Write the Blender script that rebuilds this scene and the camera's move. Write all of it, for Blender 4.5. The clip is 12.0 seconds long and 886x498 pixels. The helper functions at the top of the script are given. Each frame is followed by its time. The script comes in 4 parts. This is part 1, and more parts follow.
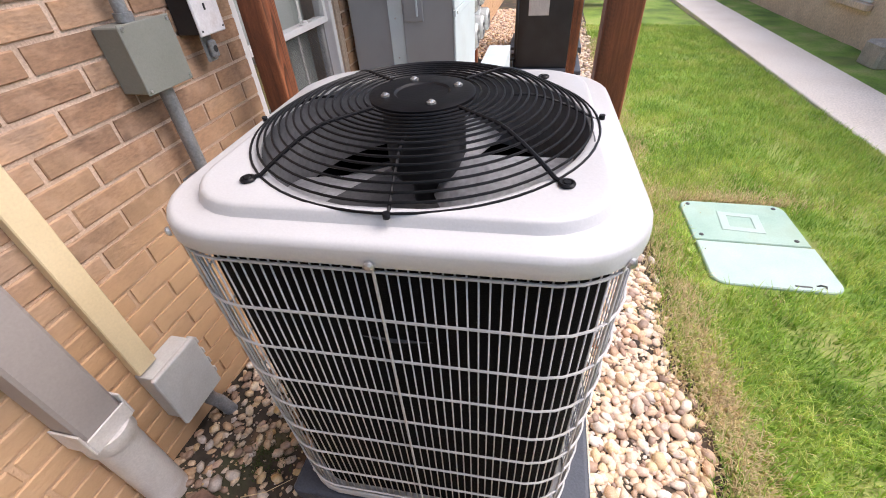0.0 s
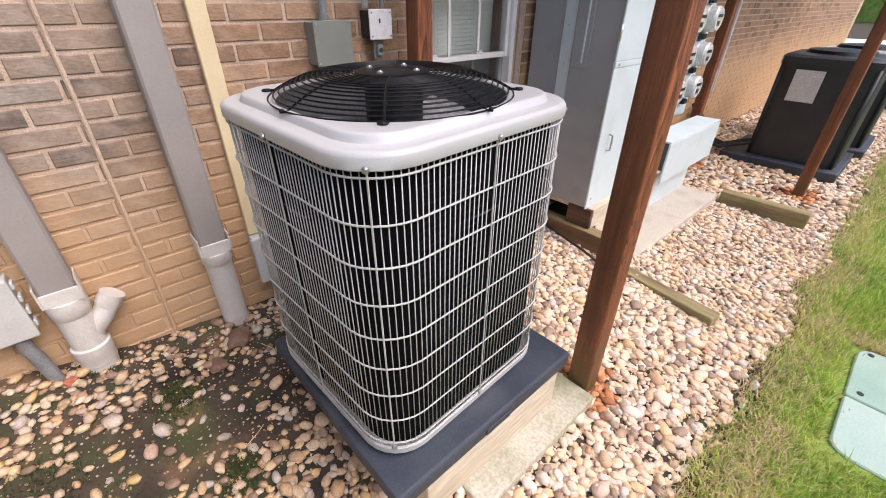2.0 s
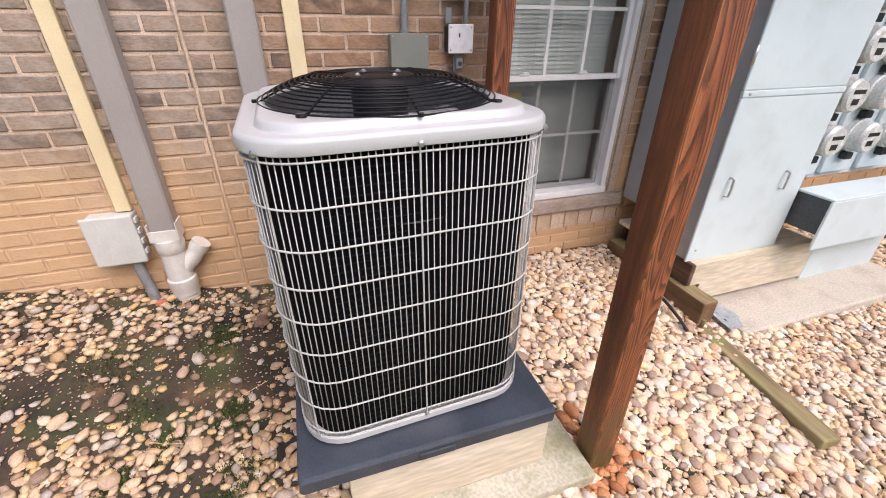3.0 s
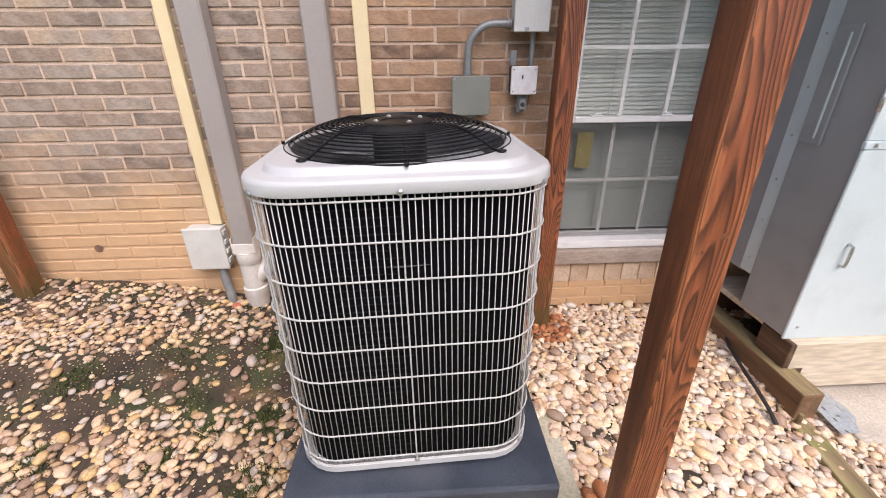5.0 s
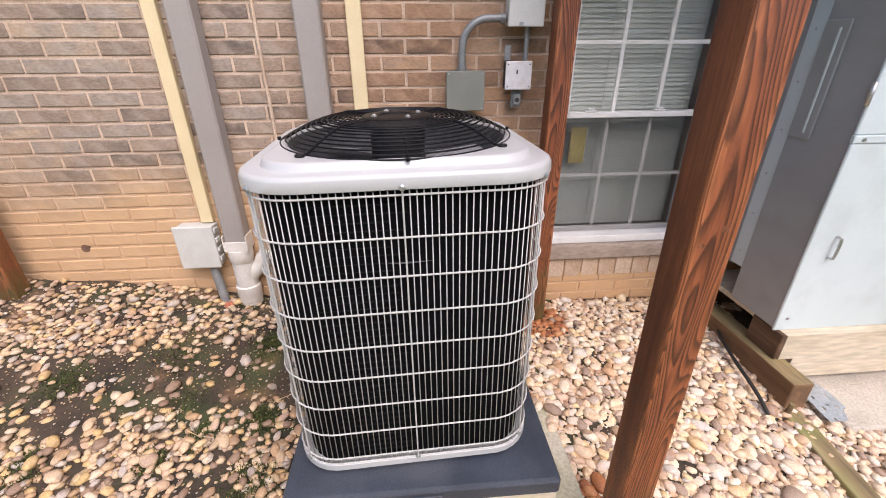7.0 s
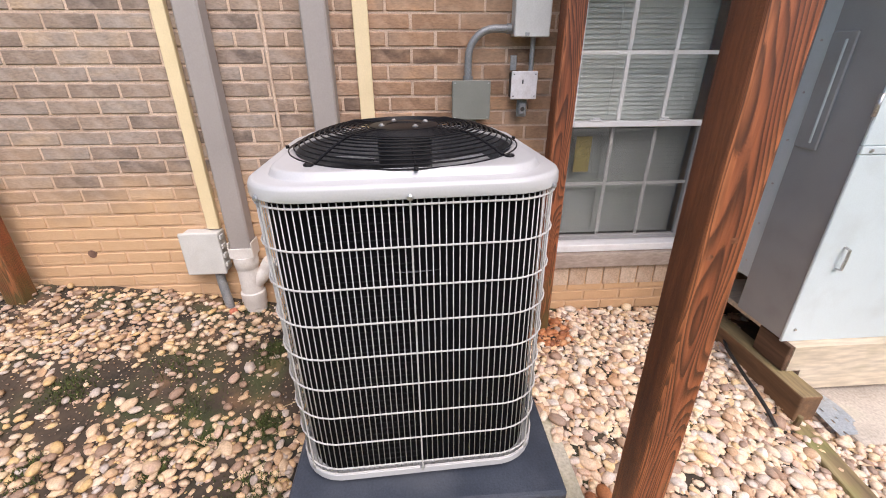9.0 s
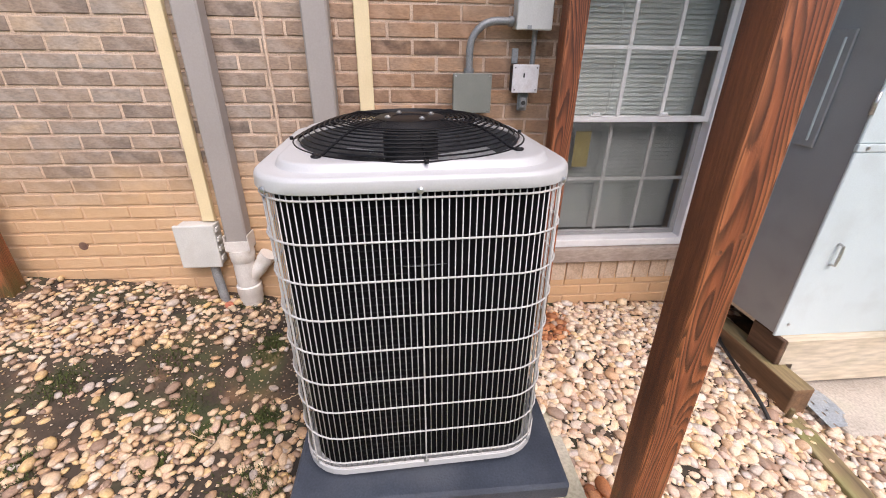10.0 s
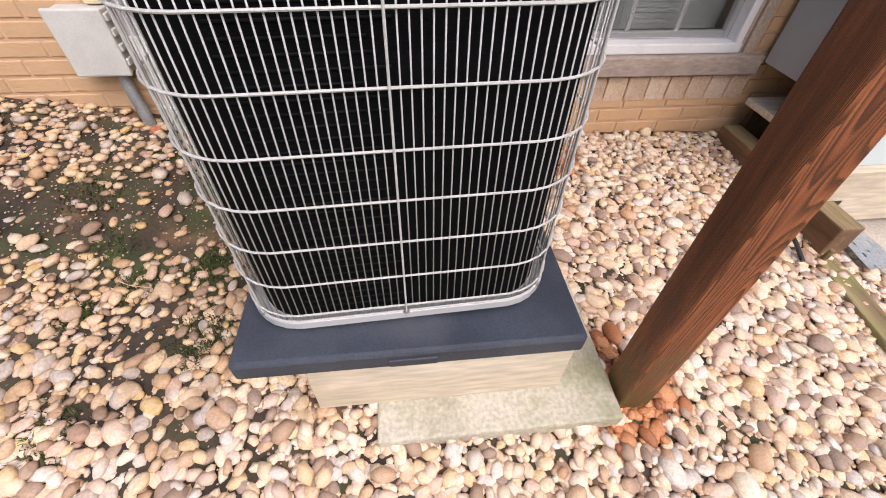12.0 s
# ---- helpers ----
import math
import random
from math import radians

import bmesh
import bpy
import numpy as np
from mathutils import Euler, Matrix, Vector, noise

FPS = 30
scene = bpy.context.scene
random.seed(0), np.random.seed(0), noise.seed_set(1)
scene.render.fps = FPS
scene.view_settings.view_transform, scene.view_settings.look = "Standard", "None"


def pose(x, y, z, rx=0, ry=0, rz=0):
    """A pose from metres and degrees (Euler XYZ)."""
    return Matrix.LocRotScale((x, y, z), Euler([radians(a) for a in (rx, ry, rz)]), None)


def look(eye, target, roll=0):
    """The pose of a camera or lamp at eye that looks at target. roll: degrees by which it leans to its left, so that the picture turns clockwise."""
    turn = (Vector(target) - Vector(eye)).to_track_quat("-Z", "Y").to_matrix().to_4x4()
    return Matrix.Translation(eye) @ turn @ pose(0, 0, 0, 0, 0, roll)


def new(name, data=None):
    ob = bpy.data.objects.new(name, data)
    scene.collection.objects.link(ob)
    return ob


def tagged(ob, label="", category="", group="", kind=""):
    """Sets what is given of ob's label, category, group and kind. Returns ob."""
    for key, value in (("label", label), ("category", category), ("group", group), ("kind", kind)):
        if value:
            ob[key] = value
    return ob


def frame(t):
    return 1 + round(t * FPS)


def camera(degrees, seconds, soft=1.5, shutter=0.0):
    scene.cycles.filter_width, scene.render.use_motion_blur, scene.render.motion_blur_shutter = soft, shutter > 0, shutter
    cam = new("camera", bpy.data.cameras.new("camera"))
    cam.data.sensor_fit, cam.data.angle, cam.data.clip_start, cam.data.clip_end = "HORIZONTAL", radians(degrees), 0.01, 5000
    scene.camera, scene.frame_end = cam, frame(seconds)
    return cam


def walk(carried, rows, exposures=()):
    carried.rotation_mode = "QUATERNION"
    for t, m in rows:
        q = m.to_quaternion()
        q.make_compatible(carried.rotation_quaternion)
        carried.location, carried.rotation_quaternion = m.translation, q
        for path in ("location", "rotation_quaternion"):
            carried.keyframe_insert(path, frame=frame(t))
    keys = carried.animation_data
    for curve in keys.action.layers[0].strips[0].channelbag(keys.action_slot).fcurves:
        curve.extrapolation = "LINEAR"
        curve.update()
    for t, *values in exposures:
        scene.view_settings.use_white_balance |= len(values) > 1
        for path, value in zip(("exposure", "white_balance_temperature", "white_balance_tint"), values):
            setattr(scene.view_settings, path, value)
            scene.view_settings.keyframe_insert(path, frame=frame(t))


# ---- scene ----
cam = camera(94.5, 12.0, soft=1.0)
PATH = [
    (0, (1.101, 0.066, 1.567), (0.713, 1.576, 0.314), -3.8),
    (0.5, (1.248, -0.122, 1.566), (0.687, 1.403, 0.4), -4.0),
    (1, (1.474, -0.138, 1.538), (0.715, 1.342, 0.428), -2.5),
    (1.5, (1.715, -0.076, 1.512), (0.693, 1.265, 0.437), -1.2),
    (2, (1.811, 0.121, 1.487), (0.552, 1.271, 0.443), 0.5),
    (2.5, (1.965, 0.371, 1.473), (0.468, 1.236, 0.467), 0.8),
    (3, (2.054, 0.569, 1.454), (0.398, 1.129, 0.483), 0.6),
    (3.5, (2.048, 0.707, 1.48), (0.304, 1.015, 0.552), 0.2),
    (5.5, (2.075, 0.838, 1.492), (0.268, 0.925, 0.638), -0.5),
    (6, (2.073, 0.822, 1.487), (0.271, 0.935, 0.627), -0.4),
    (6.5, (2.07, 0.817, 1.488), (0.272, 0.945, 0.621), -0.4),
    (7, (2.064, 0.81, 1.487), (0.268, 0.948, 0.617), -0.4),
    (9, (2.061, 0.801, 1.492), (0.25, 0.926, 0.653), -0.2),
    (9.5, (2.061, 0.793, 1.492), (0.252, 0.932, 0.65), 0.2),
    (10, (2.052, 0.762, 1.488), (0.257, 0.929, 0.624), 0.7),
    (10.5, (2.036, 0.727, 1.481), (0.276, 0.921, 0.551), 1.2),
    (11, (2.029, 0.708, 1.463), (0.348, 0.932, 0.403), 1.6),
    (11.5, (1.968, 0.718, 1.363), (0.422, 0.954, 0.116), 2.2),
    (12, (1.785, 0.798, 1.174), (0.405, 0.989, -0.26), 2.2),
]
walk(cam, [(t, look(eye, target, roll)) for t, eye, target, roll in PATH], [(0, 1.03), (0.5, 0.97), (1.0, 0.88), (2.0, 0.735), (3.5, 0.70), (5.5, 0.71), (10.5, 0.71), (12, 0.62)])

# ---- light ----
world = bpy.data.worlds.new("sky")
scene.world = world
world.use_nodes = True
wn = world.node_tree
sky = wn.nodes.new("ShaderNodeTexSky")
sky.sky_type, sky.sun_disc = "NISHITA", False
sky.sun_elevation, sky.sun_rotation = radians(54), radians(70)
sky.air_density, sky.dust_density, sky.ozone_density = 1.0, 2.5, 1.0
wn.links.new(sky.outputs[0], wn.nodes["Background"].inputs[0])
wn.nodes["Background"].inputs[1].default_value = 0.15
sun = new("sun", bpy.data.lights.new("sun", "SUN"))
sun.data.energy, sun.data.angle, sun.data.color = 2.2, radians(55), (1.0, 0.88, 0.885)
sun.matrix_world = look((9, 4.0, 13.6), (0, 0.8, 0.5))


# ---- materials ----
def mat(name, cols, scale=8.0, rough=0.6, bump=0.1, fine=120.0, metal=0.0, squash=(1, 1, 1), rnd=0.0, island=False, dirt=None, coat=0.0, dist=0.0, speck=0.25, shift=True):
    """A surface with large patches (cols, dark to light), fine grain, relief and dirt."""
    m = bpy.data.materials.new(name)
    m.use_nodes = True
    n, l = m.node_tree.nodes, m.node_tree.links
    b = n["Principled BSDF"]
    b.inputs["Metallic"].default_value = metal
    b.inputs["Coat Weight"].default_value = coat
    co = n.new("ShaderNodeTexCoord")
    mp = n.new("ShaderNodeMapping")
    mp.inputs["Scale"].default_value = squash
    l.new(co.outputs["Object"], mp.inputs[0])
    src = mp.outputs[0]
    if rnd or island:
        if island:
            r = n.new("ShaderNodeNewGeometry").outputs["Random Per Island"]
        else:
            r = n.new("ShaderNodeObjectInfo").outputs["Random"]
        if shift:
            sh = n.new("ShaderNodeVectorMath")
            sh.operation = "MULTIPLY_ADD"
            l.new(r, sh.inputs[0])
            sh.inputs[1].default_value = (37, 23, 51)
            l.new(src, sh.inputs[2])
            src = sh.outputs[0]
    big = n.new("ShaderNodeTexNoise")
    big.inputs["Scale"].default_value, big.inputs["Detail"].default_value, big.inputs["Distortion"].default_value = scale, 4, dist
    l.new(src, big.inputs["Vector"])
    small = n.new("ShaderNodeTexNoise")
    small.inputs["Scale"].default_value, small.inputs["Detail"].default_value = fine, 3
    l.new(src, small.inputs["Vector"])
    fac = big.outputs["Fac"]
    if rnd or island:
        mx = n.new("ShaderNodeMix")
        mx.inputs[0].default_value = rnd
        l.new(fac, mx.inputs[2]), l.new(r, mx.inputs[3])
        fac = mx.outputs[0]
    ramp = n.new("ShaderNodeValToRGB")
    el = ramp.color_ramp.elements
    lo, hi = (0.3, 0.7) if not rnd else (0.2, 0.8)
    while len(el) < len(cols):
        el.new(0.5)
    for i, c in enumerate(cols):
        el[i].position = lo + (hi - lo) * i / max(1, len(cols) - 1)
        el[i].color = (*c, 1)
    l.new(fac, ramp.inputs[0])
    grain = n.new("ShaderNodeMapRange")
    grain.inputs[1].default_value, grain.inputs[2].default_value = 0.3, 0.7
    grain.inputs[3].default_value, grain.inputs[4].default_value = 1 - speck, 1 + speck * 0.4
    l.new(small.outputs["Fac"], grain.inputs[0])
    mul = n.new("ShaderNodeVectorMath")
    mul.operation = "SCALE"
    l.new(ramp.outputs[0], mul.inputs[0]), l.new(grain.outputs[0], mul.inputs["Scale"])
    col = mul.outputs[0]
    if dirt:
        dc, amount, dscale = dirt
        dn = n.new("ShaderNodeTexNoise")
        dn.inputs["Scale"].default_value, dn.inputs["Detail"].default_value = dscale, 6
        l.new(co.outputs["Object"], dn.inputs["Vector"])
        dr = n.new("ShaderNodeMapRange")
        dr.inputs[1].default_value, dr.inputs[2].default_value = 0.5, 0.72
        dr.inputs[3].default_value, dr.inputs[4].default_value = 0, amount
        l.new(dn.outputs["Fac"], dr.inputs[0])
        dm = n.new("ShaderNodeMix")
        dm.data_type = "RGBA"
        l.new(dr.outputs[0], dm.inputs[0]), l.new(col, dm.inputs[6])
        dm.inputs[7].default_value = (*dc, 1)
        col = dm.outputs[2]
    l.new(col, b.inputs["Base Color"])
    rr_ = n.new("ShaderNodeMapRange")
    rr_.inputs[3].default_value, rr_.inputs[4].default_value = max(0.03, rough - 0.12), min(1, rough + 0.12)
    l.new(big.outputs["Fac"], rr_.inputs[0]), l.new(rr_.outputs[0], b.inputs["Roughness"])
    if bump:
        bp = n.new("ShaderNodeBump")
        bp.inputs["Strength"].default_value, bp.inputs["Distance"].default_value = min(1, bump), 0.004
        l.new(small.outputs["Fac"], bp.inputs["Height"]), l.new(bp.outputs[0], b.inputs["Normal"])
    return m


def stained(m, low, z0, z1, wall_noise=2.5, strength=0.8):
    """Rain-splashed soil on the lower courses of a wall, with a ragged upper edge."""
    n, l = m.node_tree.nodes, m.node_tree.links
    b = n["Principled BSDF"]
    old = b.inputs["Base Color"].links[0].from_socket
    g = n.new("ShaderNodeNewGeometry")
    sep = n.new("ShaderNodeSeparateXYZ")
    l.new(g.outputs["Position"], sep.inputs[0])
    ns = n.new("ShaderNodeTexNoise")
    ns.inputs["Scale"].default_value, ns.inputs["Detail"].default_value = wall_noise, 5
    l.new(g.outputs["Position"], ns.inputs["Vector"])
    add = n.new("ShaderNodeMath")
    add.operation = "MULTIPLY_ADD"
    l.new(ns.outputs["Fac"], add.inputs[0])
    add.inputs[1].default_value = -0.9
    l.new(sep.outputs["Z"], add.inputs[2])
    mr = n.new("ShaderNodeMapRange")
    mr.inputs[1].default_value, mr.inputs[2].default_value = z1 - 0.45, z0 - 0.45
    mr.inputs[3].default_value, mr.inputs[4].default_value = 0, strength
    l.new(add.outputs[0], mr.inputs[0])
    mx = n.new("ShaderNodeMix")
    mx.data_type = "RGBA"
    l.new(mr.outputs[0], mx.inputs[0]), l.new(old, mx.inputs[6])
    mx.inputs[7].default_value = (*low, 1)
    l.new(mx.outputs[2], b.inputs["Base Color"])
    return m


BRICKS = [(0.12, 0.095, 0.082), (0.25, 0.19, 0.15), (0.34, 0.255, 0.195), (0.32, 0.265, 0.225), (0.46, 0.34, 0.24)]


def toned(m, tone, y0, y1, strength):
    """A warmer firing of the bricks along one end of the wall."""
    n, l = m.node_tree.nodes, m.node_tree.links
    b = n["Principled BSDF"]
    old = b.inputs["Base Color"].links[0].from_socket
    g, sep, mr, mx = n.new("ShaderNodeNewGeometry"), n.new("ShaderNodeSeparateXYZ"), n.new("ShaderNodeMapRange"), n.new("ShaderNodeMix")
    l.new(g.outputs["Position"], sep.inputs[0]), l.new(sep.outputs["Y"], mr.inputs[0])
    mr.inputs[1].default_value, mr.inputs[2].default_value, mr.inputs[3].default_value, mr.inputs[4].default_value = y0, y1, 0, strength
    mx.data_type, mx.blend_type = "RGBA", "MULTIPLY"
    l.new(mr.outputs[0], mx.inputs[0]), l.new(old, mx.inputs[6])
    mx.inputs[7].default_value = (*tone, 1)
    l.new(mx.outputs[2], b.inputs["Base Color"])
    return m


SPLASH = (0.60, 0.385, 0.21)
m_brick = stained(toned(mat("brick", BRICKS, 9, 0.85, 0.6, 90, rnd=0.45, squash=(1, 0.6, 1.6), dirt=((0.5, 0.42, 0.36), 0.5, 14)), (1.12, 0.88, 0.68), 0.1, 0.8, 1.0), SPLASH, 0.72, 1.15)
m_brick_rest = stained(toned(mat("brick_rest", BRICKS, 9, 0.85, 0.6, 90, rnd=0.45, island=True, squash=(1, 0.6, 1.6), dirt=((0.5, 0.42, 0.36), 0.5, 14)), (1.12, 0.88, 0.68), 0.1, 0.8, 1.0), SPLASH, 0.72, 1.15)
m_mortar = stained(mat("mortar", [(0.48, 0.35, 0.265), (0.61, 0.46, 0.35), (0.67, 0.52, 0.41)], 6, 0.95, 0.8, 160), (0.58, 0.38, 0.225), 0.72, 1.15)
m_farbrick = mat("far_brick", [(0.62, 0.47, 0.35), (0.70, 0.55, 0.41), (0.76, 0.61, 0.47)], 3, 0.9, 0.4, 30)
m_soil = mat("soil", [(0.02, 0.015, 0.011), (0.045, 0.033, 0.022), (0.065, 0.045, 0.03), (0.21, 0.12, 0.065)], 5, 0.95, 1.0, 60, dirt=((0.05, 0.075, 0.02), 0.7, 4))
m_lawn = mat("lawn_soil", [(0.10, 0.17, 0.022), (0.21, 0.33, 0.045), (0.36, 0.38, 0.12)], 1.8, 0.95, 1.0, 45, dirt=((0.24, 0.17, 0.09), 0.5, 1.4))
STONES = [(0.36, 0.26, 0.20), (0.56, 0.37, 0.23), (0.74, 0.56, 0.38), (0.68, 0.50, 0.41), (0.80, 0.66, 0.47), (0.72, 0.51, 0.27), (0.82, 0.74, 0.62), (0.60, 0.53, 0.48), (0.78, 0.62, 0.46)]
m_pebble = mat("pebble", STONES, 14, 0.6, 0.25, 150, rnd=0.75, island=True, dirt=((0.5, 0.22, 0.08), 0.35, 9))
m_pebble1 = mat("pebble_single", STONES, 14, 0.6, 0.25, 150, rnd=0.75, dirt=((0.5, 0.22, 0.08), 0.35, 9))
m_soiled = mat("soiled_pebble", [(0.30, 0.20, 0.14), (0.50, 0.32, 0.18), (0.62, 0.43, 0.26), (0.52, 0.36, 0.28), (0.66, 0.50, 0.31), (0.60, 0.40, 0.17), (0.68, 0.56, 0.42), (0.46, 0.40, 0.36), (0.64, 0.47, 0.31)], 14, 0.65, 0.35, 150, rnd=0.75, island=True, dirt=((0.16, 0.10, 0.055), 0.55, 16))
m_rust = mat("rust_pebble", [(0.25, 0.09, 0.04), (0.5, 0.2, 0.08), (0.6, 0.3, 0.14)], 14, 0.6, 0.25, 150, rnd=0.6, island=True)
m_grass = mat("grass", [(0.09, 0.20, 0.022), (0.22, 0.40, 0.05), (0.40, 0.57, 0.085), (0.64, 0.68, 0.18), (0.78, 0.69, 0.32)], 1.7, 0.6, 0, 9, rnd=0.3, island=True, dist=0.8, speck=0.3, shift=False)
m_dry = mat("dry_grass", [(0.50, 0.36, 0.18), (0.80, 0.63, 0.38), (0.86, 0.72, 0.46), (0.62, 0.62, 0.25)], 5, 0.7, 0, 40, rnd=0.5, island=True, shift=False)
m_moss = mat("moss", [(0.03, 0.042, 0.009), (0.085, 0.105, 0.024)], 30, 0.95, 1, 120)


def leafy(m, amount):
    """Lets part of the light through thin blades."""
    n, l = m.node_tree.nodes, m.node_tree.links
    b = n["Principled BSDF"]
    tr, mx = n.new("ShaderNodeBsdfTranslucent"), n.new("ShaderNodeMixShader")
    l.new(b.inputs["Base Color"].links[0].from_socket, tr.inputs[0])
    mx.inputs[0].default_value = amount
    l.new(b.outputs[0], mx.inputs[1]), l.new(tr.outputs[0], mx.inputs[2]), l.new(mx.outputs[0], n["Material Output"].inputs[0])


for leaf in (m_grass, m_dry):
    leafy(leaf, 0.4)
m_concrete = mat("concrete", [(0.42, 0.37, 0.31), (0.55, 0.49, 0.42), (0.62, 0.57, 0.5)], 5, 0.85, 0.4, 90, dirt=((0.3, 0.3, 0.17), 0.45, 5))
m_board = mat("pale_board", [(0.56, 0.47, 0.35), (0.66, 0.57, 0.44), (0.70, 0.63, 0.52)], 4, 0.75, 0.3, 60, squash=(1, 0.15, 1), dirt=((0.40, 0.37, 0.22), 0.4, 6))
m_slab = mat("mossy_concrete", [(0.38, 0.355, 0.26), (0.5, 0.465, 0.36), (0.56, 0.52, 0.43)], 7, 0.85, 0.5, 90, dirt=((0.22, 0.23, 0.1), 0.5, 8))
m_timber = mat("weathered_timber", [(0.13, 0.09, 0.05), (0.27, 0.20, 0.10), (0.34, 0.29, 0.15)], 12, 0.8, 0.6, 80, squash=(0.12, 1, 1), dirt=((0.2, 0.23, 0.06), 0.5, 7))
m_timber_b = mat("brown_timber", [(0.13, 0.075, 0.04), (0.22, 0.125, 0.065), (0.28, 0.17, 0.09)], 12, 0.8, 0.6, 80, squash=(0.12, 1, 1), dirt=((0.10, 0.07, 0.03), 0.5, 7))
m_rowlock = mat("pale_rowlock", [(0.46, 0.33, 0.23), (0.56, 0.42, 0.30), (0.62, 0.49, 0.37)], 9, 0.9, 0.5, 90, rnd=0.5, dirt=((0.6, 0.5, 0.4), 0.5, 10))
m_timber_d = mat("dark_brown_timber", [(0.06, 0.032, 0.018), (0.11, 0.06, 0.035), (0.17, 0.10, 0.06)], 12, 0.8, 0.6, 80, squash=(0.12, 1, 1))


def wood_post(name):
    """Stained softwood: arched growth rings round a wandering heart, streaks, worn patches, algae at the foot."""
    m = mat(name, [(0.13, 0.036, 0.016), (0.25, 0.076, 0.03), (0.37, 0.125, 0.048), (0.50, 0.19, 0.075)], 9, 0.58, 0.5, 150, squash=(1, 1, 0.07), dirt=((0.09, 0.034, 0.018), 0.5, 5), dist=0.8, speck=0.3)
    n, l = m.node_tree.nodes, m.node_tree.links
    b = n["Principled BSDF"]
    co, mp, wv = n.new("ShaderNodeTexCoord"), n.new("ShaderNodeMapping"), n.new("ShaderNodeTexWave")
    warp, wm = n.new("ShaderNodeTexNoise"), n.new("ShaderNodeVectorMath")
    warp.inputs["Scale"].default_value, warp.inputs["Detail"].default_value = 5.0, 2
    wm.operation = "MULTIPLY_ADD"
    wm.inputs[1].default_value = (0.095, 0.095, 0.0)
    mp.inputs["Location"].default_value = (0.05, -0.03, 0)
    mp.inputs["Rotation"].default_value = (0.05, 0.035, 0)
    mp.inputs["Scale"].default_value = (1, 1, 0.13)
    l.new(co.outputs["Object"], mp.inputs[0]), l.new(mp.outputs[0], warp.inputs["Vector"])
    l.new(warp.outputs["Color"], wm.inputs[0]), l.new(mp.outputs[0], wm.inputs[2]), l.new(wm.outputs[0], wv.inputs[0])
    wv.wave_type, wv.rings_direction, wv.wave_profile = "RINGS", "Z", "SAW"
    wv.inputs["Scale"].default_value, wv.inputs["Distortion"].default_value, wv.inputs["Detail"].default_value, wv.inputs["Detail Scale"].default_value = 150, 1.6, 2.5, 26
    old = b.inputs["Base Color"].links[0].from_socket
    mr, sc = n.new("ShaderNodeValToRGB"), n.new("ShaderNodeVectorMath")
    el = mr.color_ramp.elements
    el[0].position, el[0].color = 0.0, (1.25, 1.25, 1.25, 1)
    el[1].position, el[1].color = 1.0, (0.7, 0.7, 0.7, 1)
    for p, c in ((0.4, 1.0), (0.7, 0.5), (0.92, 0.27)):
        e = el.new(p)
        e.color = (c, c, c, 1)
    sc.operation = "MULTIPLY"
    l.new(wv.outputs["Fac"], mr.inputs[0]), l.new(old, sc.inputs[0]), l.new(mr.outputs[0], sc.inputs[1])
    g, sep, low, mx = n.new("ShaderNodeTexNoise"), n.new("ShaderNodeSeparateXYZ"), n.new("ShaderNodeMath"), n.new("ShaderNodeMix")
    g.inputs["Scale"].default_value, g.inputs["Detail"].default_value = 14, 5
    l.new(co.outputs["Object"], g.inputs["Vector"]), l.new(co.outputs["Object"], sep.inputs[0])
    low.operation = "MULTIPLY_ADD"
    low.inputs[1].default_value = 0.9
    l.new(g.outputs["Fac"], low.inputs[0]), l.new(sep.outputs["Z"], low.inputs[2])
    rg = n.new("ShaderNodeMapRange")
    rg.inputs[1].default_value, rg.inputs[2].default_value, rg.inputs[3].default_value, rg.inputs[4].default_value = 0.85, 0.45, 0, 0.7
    l.new(low.outputs[0], rg.inputs[0])
    mx.data_type = "RGBA"
    l.new(rg.outputs[0], mx.inputs[0]), l.new(sc.outputs[0], mx.inputs[6])
    mx.inputs[7].default_value = (0.085, 0.085, 0.025, 1)
    l.new(mx.outputs[2], b.inputs["Base Color"])
    bp = n.new("ShaderNodeBump")
    bp.invert = True
    bp.inputs["Strength"].default_value, bp.inputs["Distance"].default_value = 0.3, 0.003
    l.new(wv.outputs["Fac"], bp.inputs["Height"])
    l.new(b.inputs["Normal"].links[0].from_socket, bp.inputs["Normal"])
    l.new(bp.outputs[0], b.inputs["Normal"])
    return m


m_post = wood_post("stained_post")
m_knot = mat("knot", [(0.10, 0.035, 0.015), (0.3, 0.11, 0.05)], 60, 0.6, 0.5, 200)
m_lid = mat("lid_paint", [(0.45, 0.45, 0.455), (0.50, 0.50, 0.505)], 4, 0.38, 0.05, 300, speck=0.05, coat=0.15)
m_wire = mat("wire_coat", [(0.46, 0.45, 0.44), (0.56, 0.55, 0.54)], 20, 0.45, 0.1, 200, speck=0.15)
m_black = mat("black_coat", [(0.005, 0.005, 0.006), (0.011, 0.011, 0.013)], 12, 0.42, 0.1, 200, speck=0.2)
m_black.node_tree.nodes["Principled BSDF"].inputs["Specular IOR Level"].default_value = 0.18
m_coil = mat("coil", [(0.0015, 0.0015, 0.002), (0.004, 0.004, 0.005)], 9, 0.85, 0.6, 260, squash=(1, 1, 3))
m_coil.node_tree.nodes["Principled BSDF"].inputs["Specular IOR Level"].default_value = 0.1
m_motor = mat("motor", [(0.012, 0.012, 0.014), (0.03, 0.03, 0.032)], 9, 0.4, 0.2, 120)
m_blade = mat("blade", [(0.54, 0.54, 0.56), (0.64, 0.64, 0.66)], 6, 0.35, 0.1, 90)
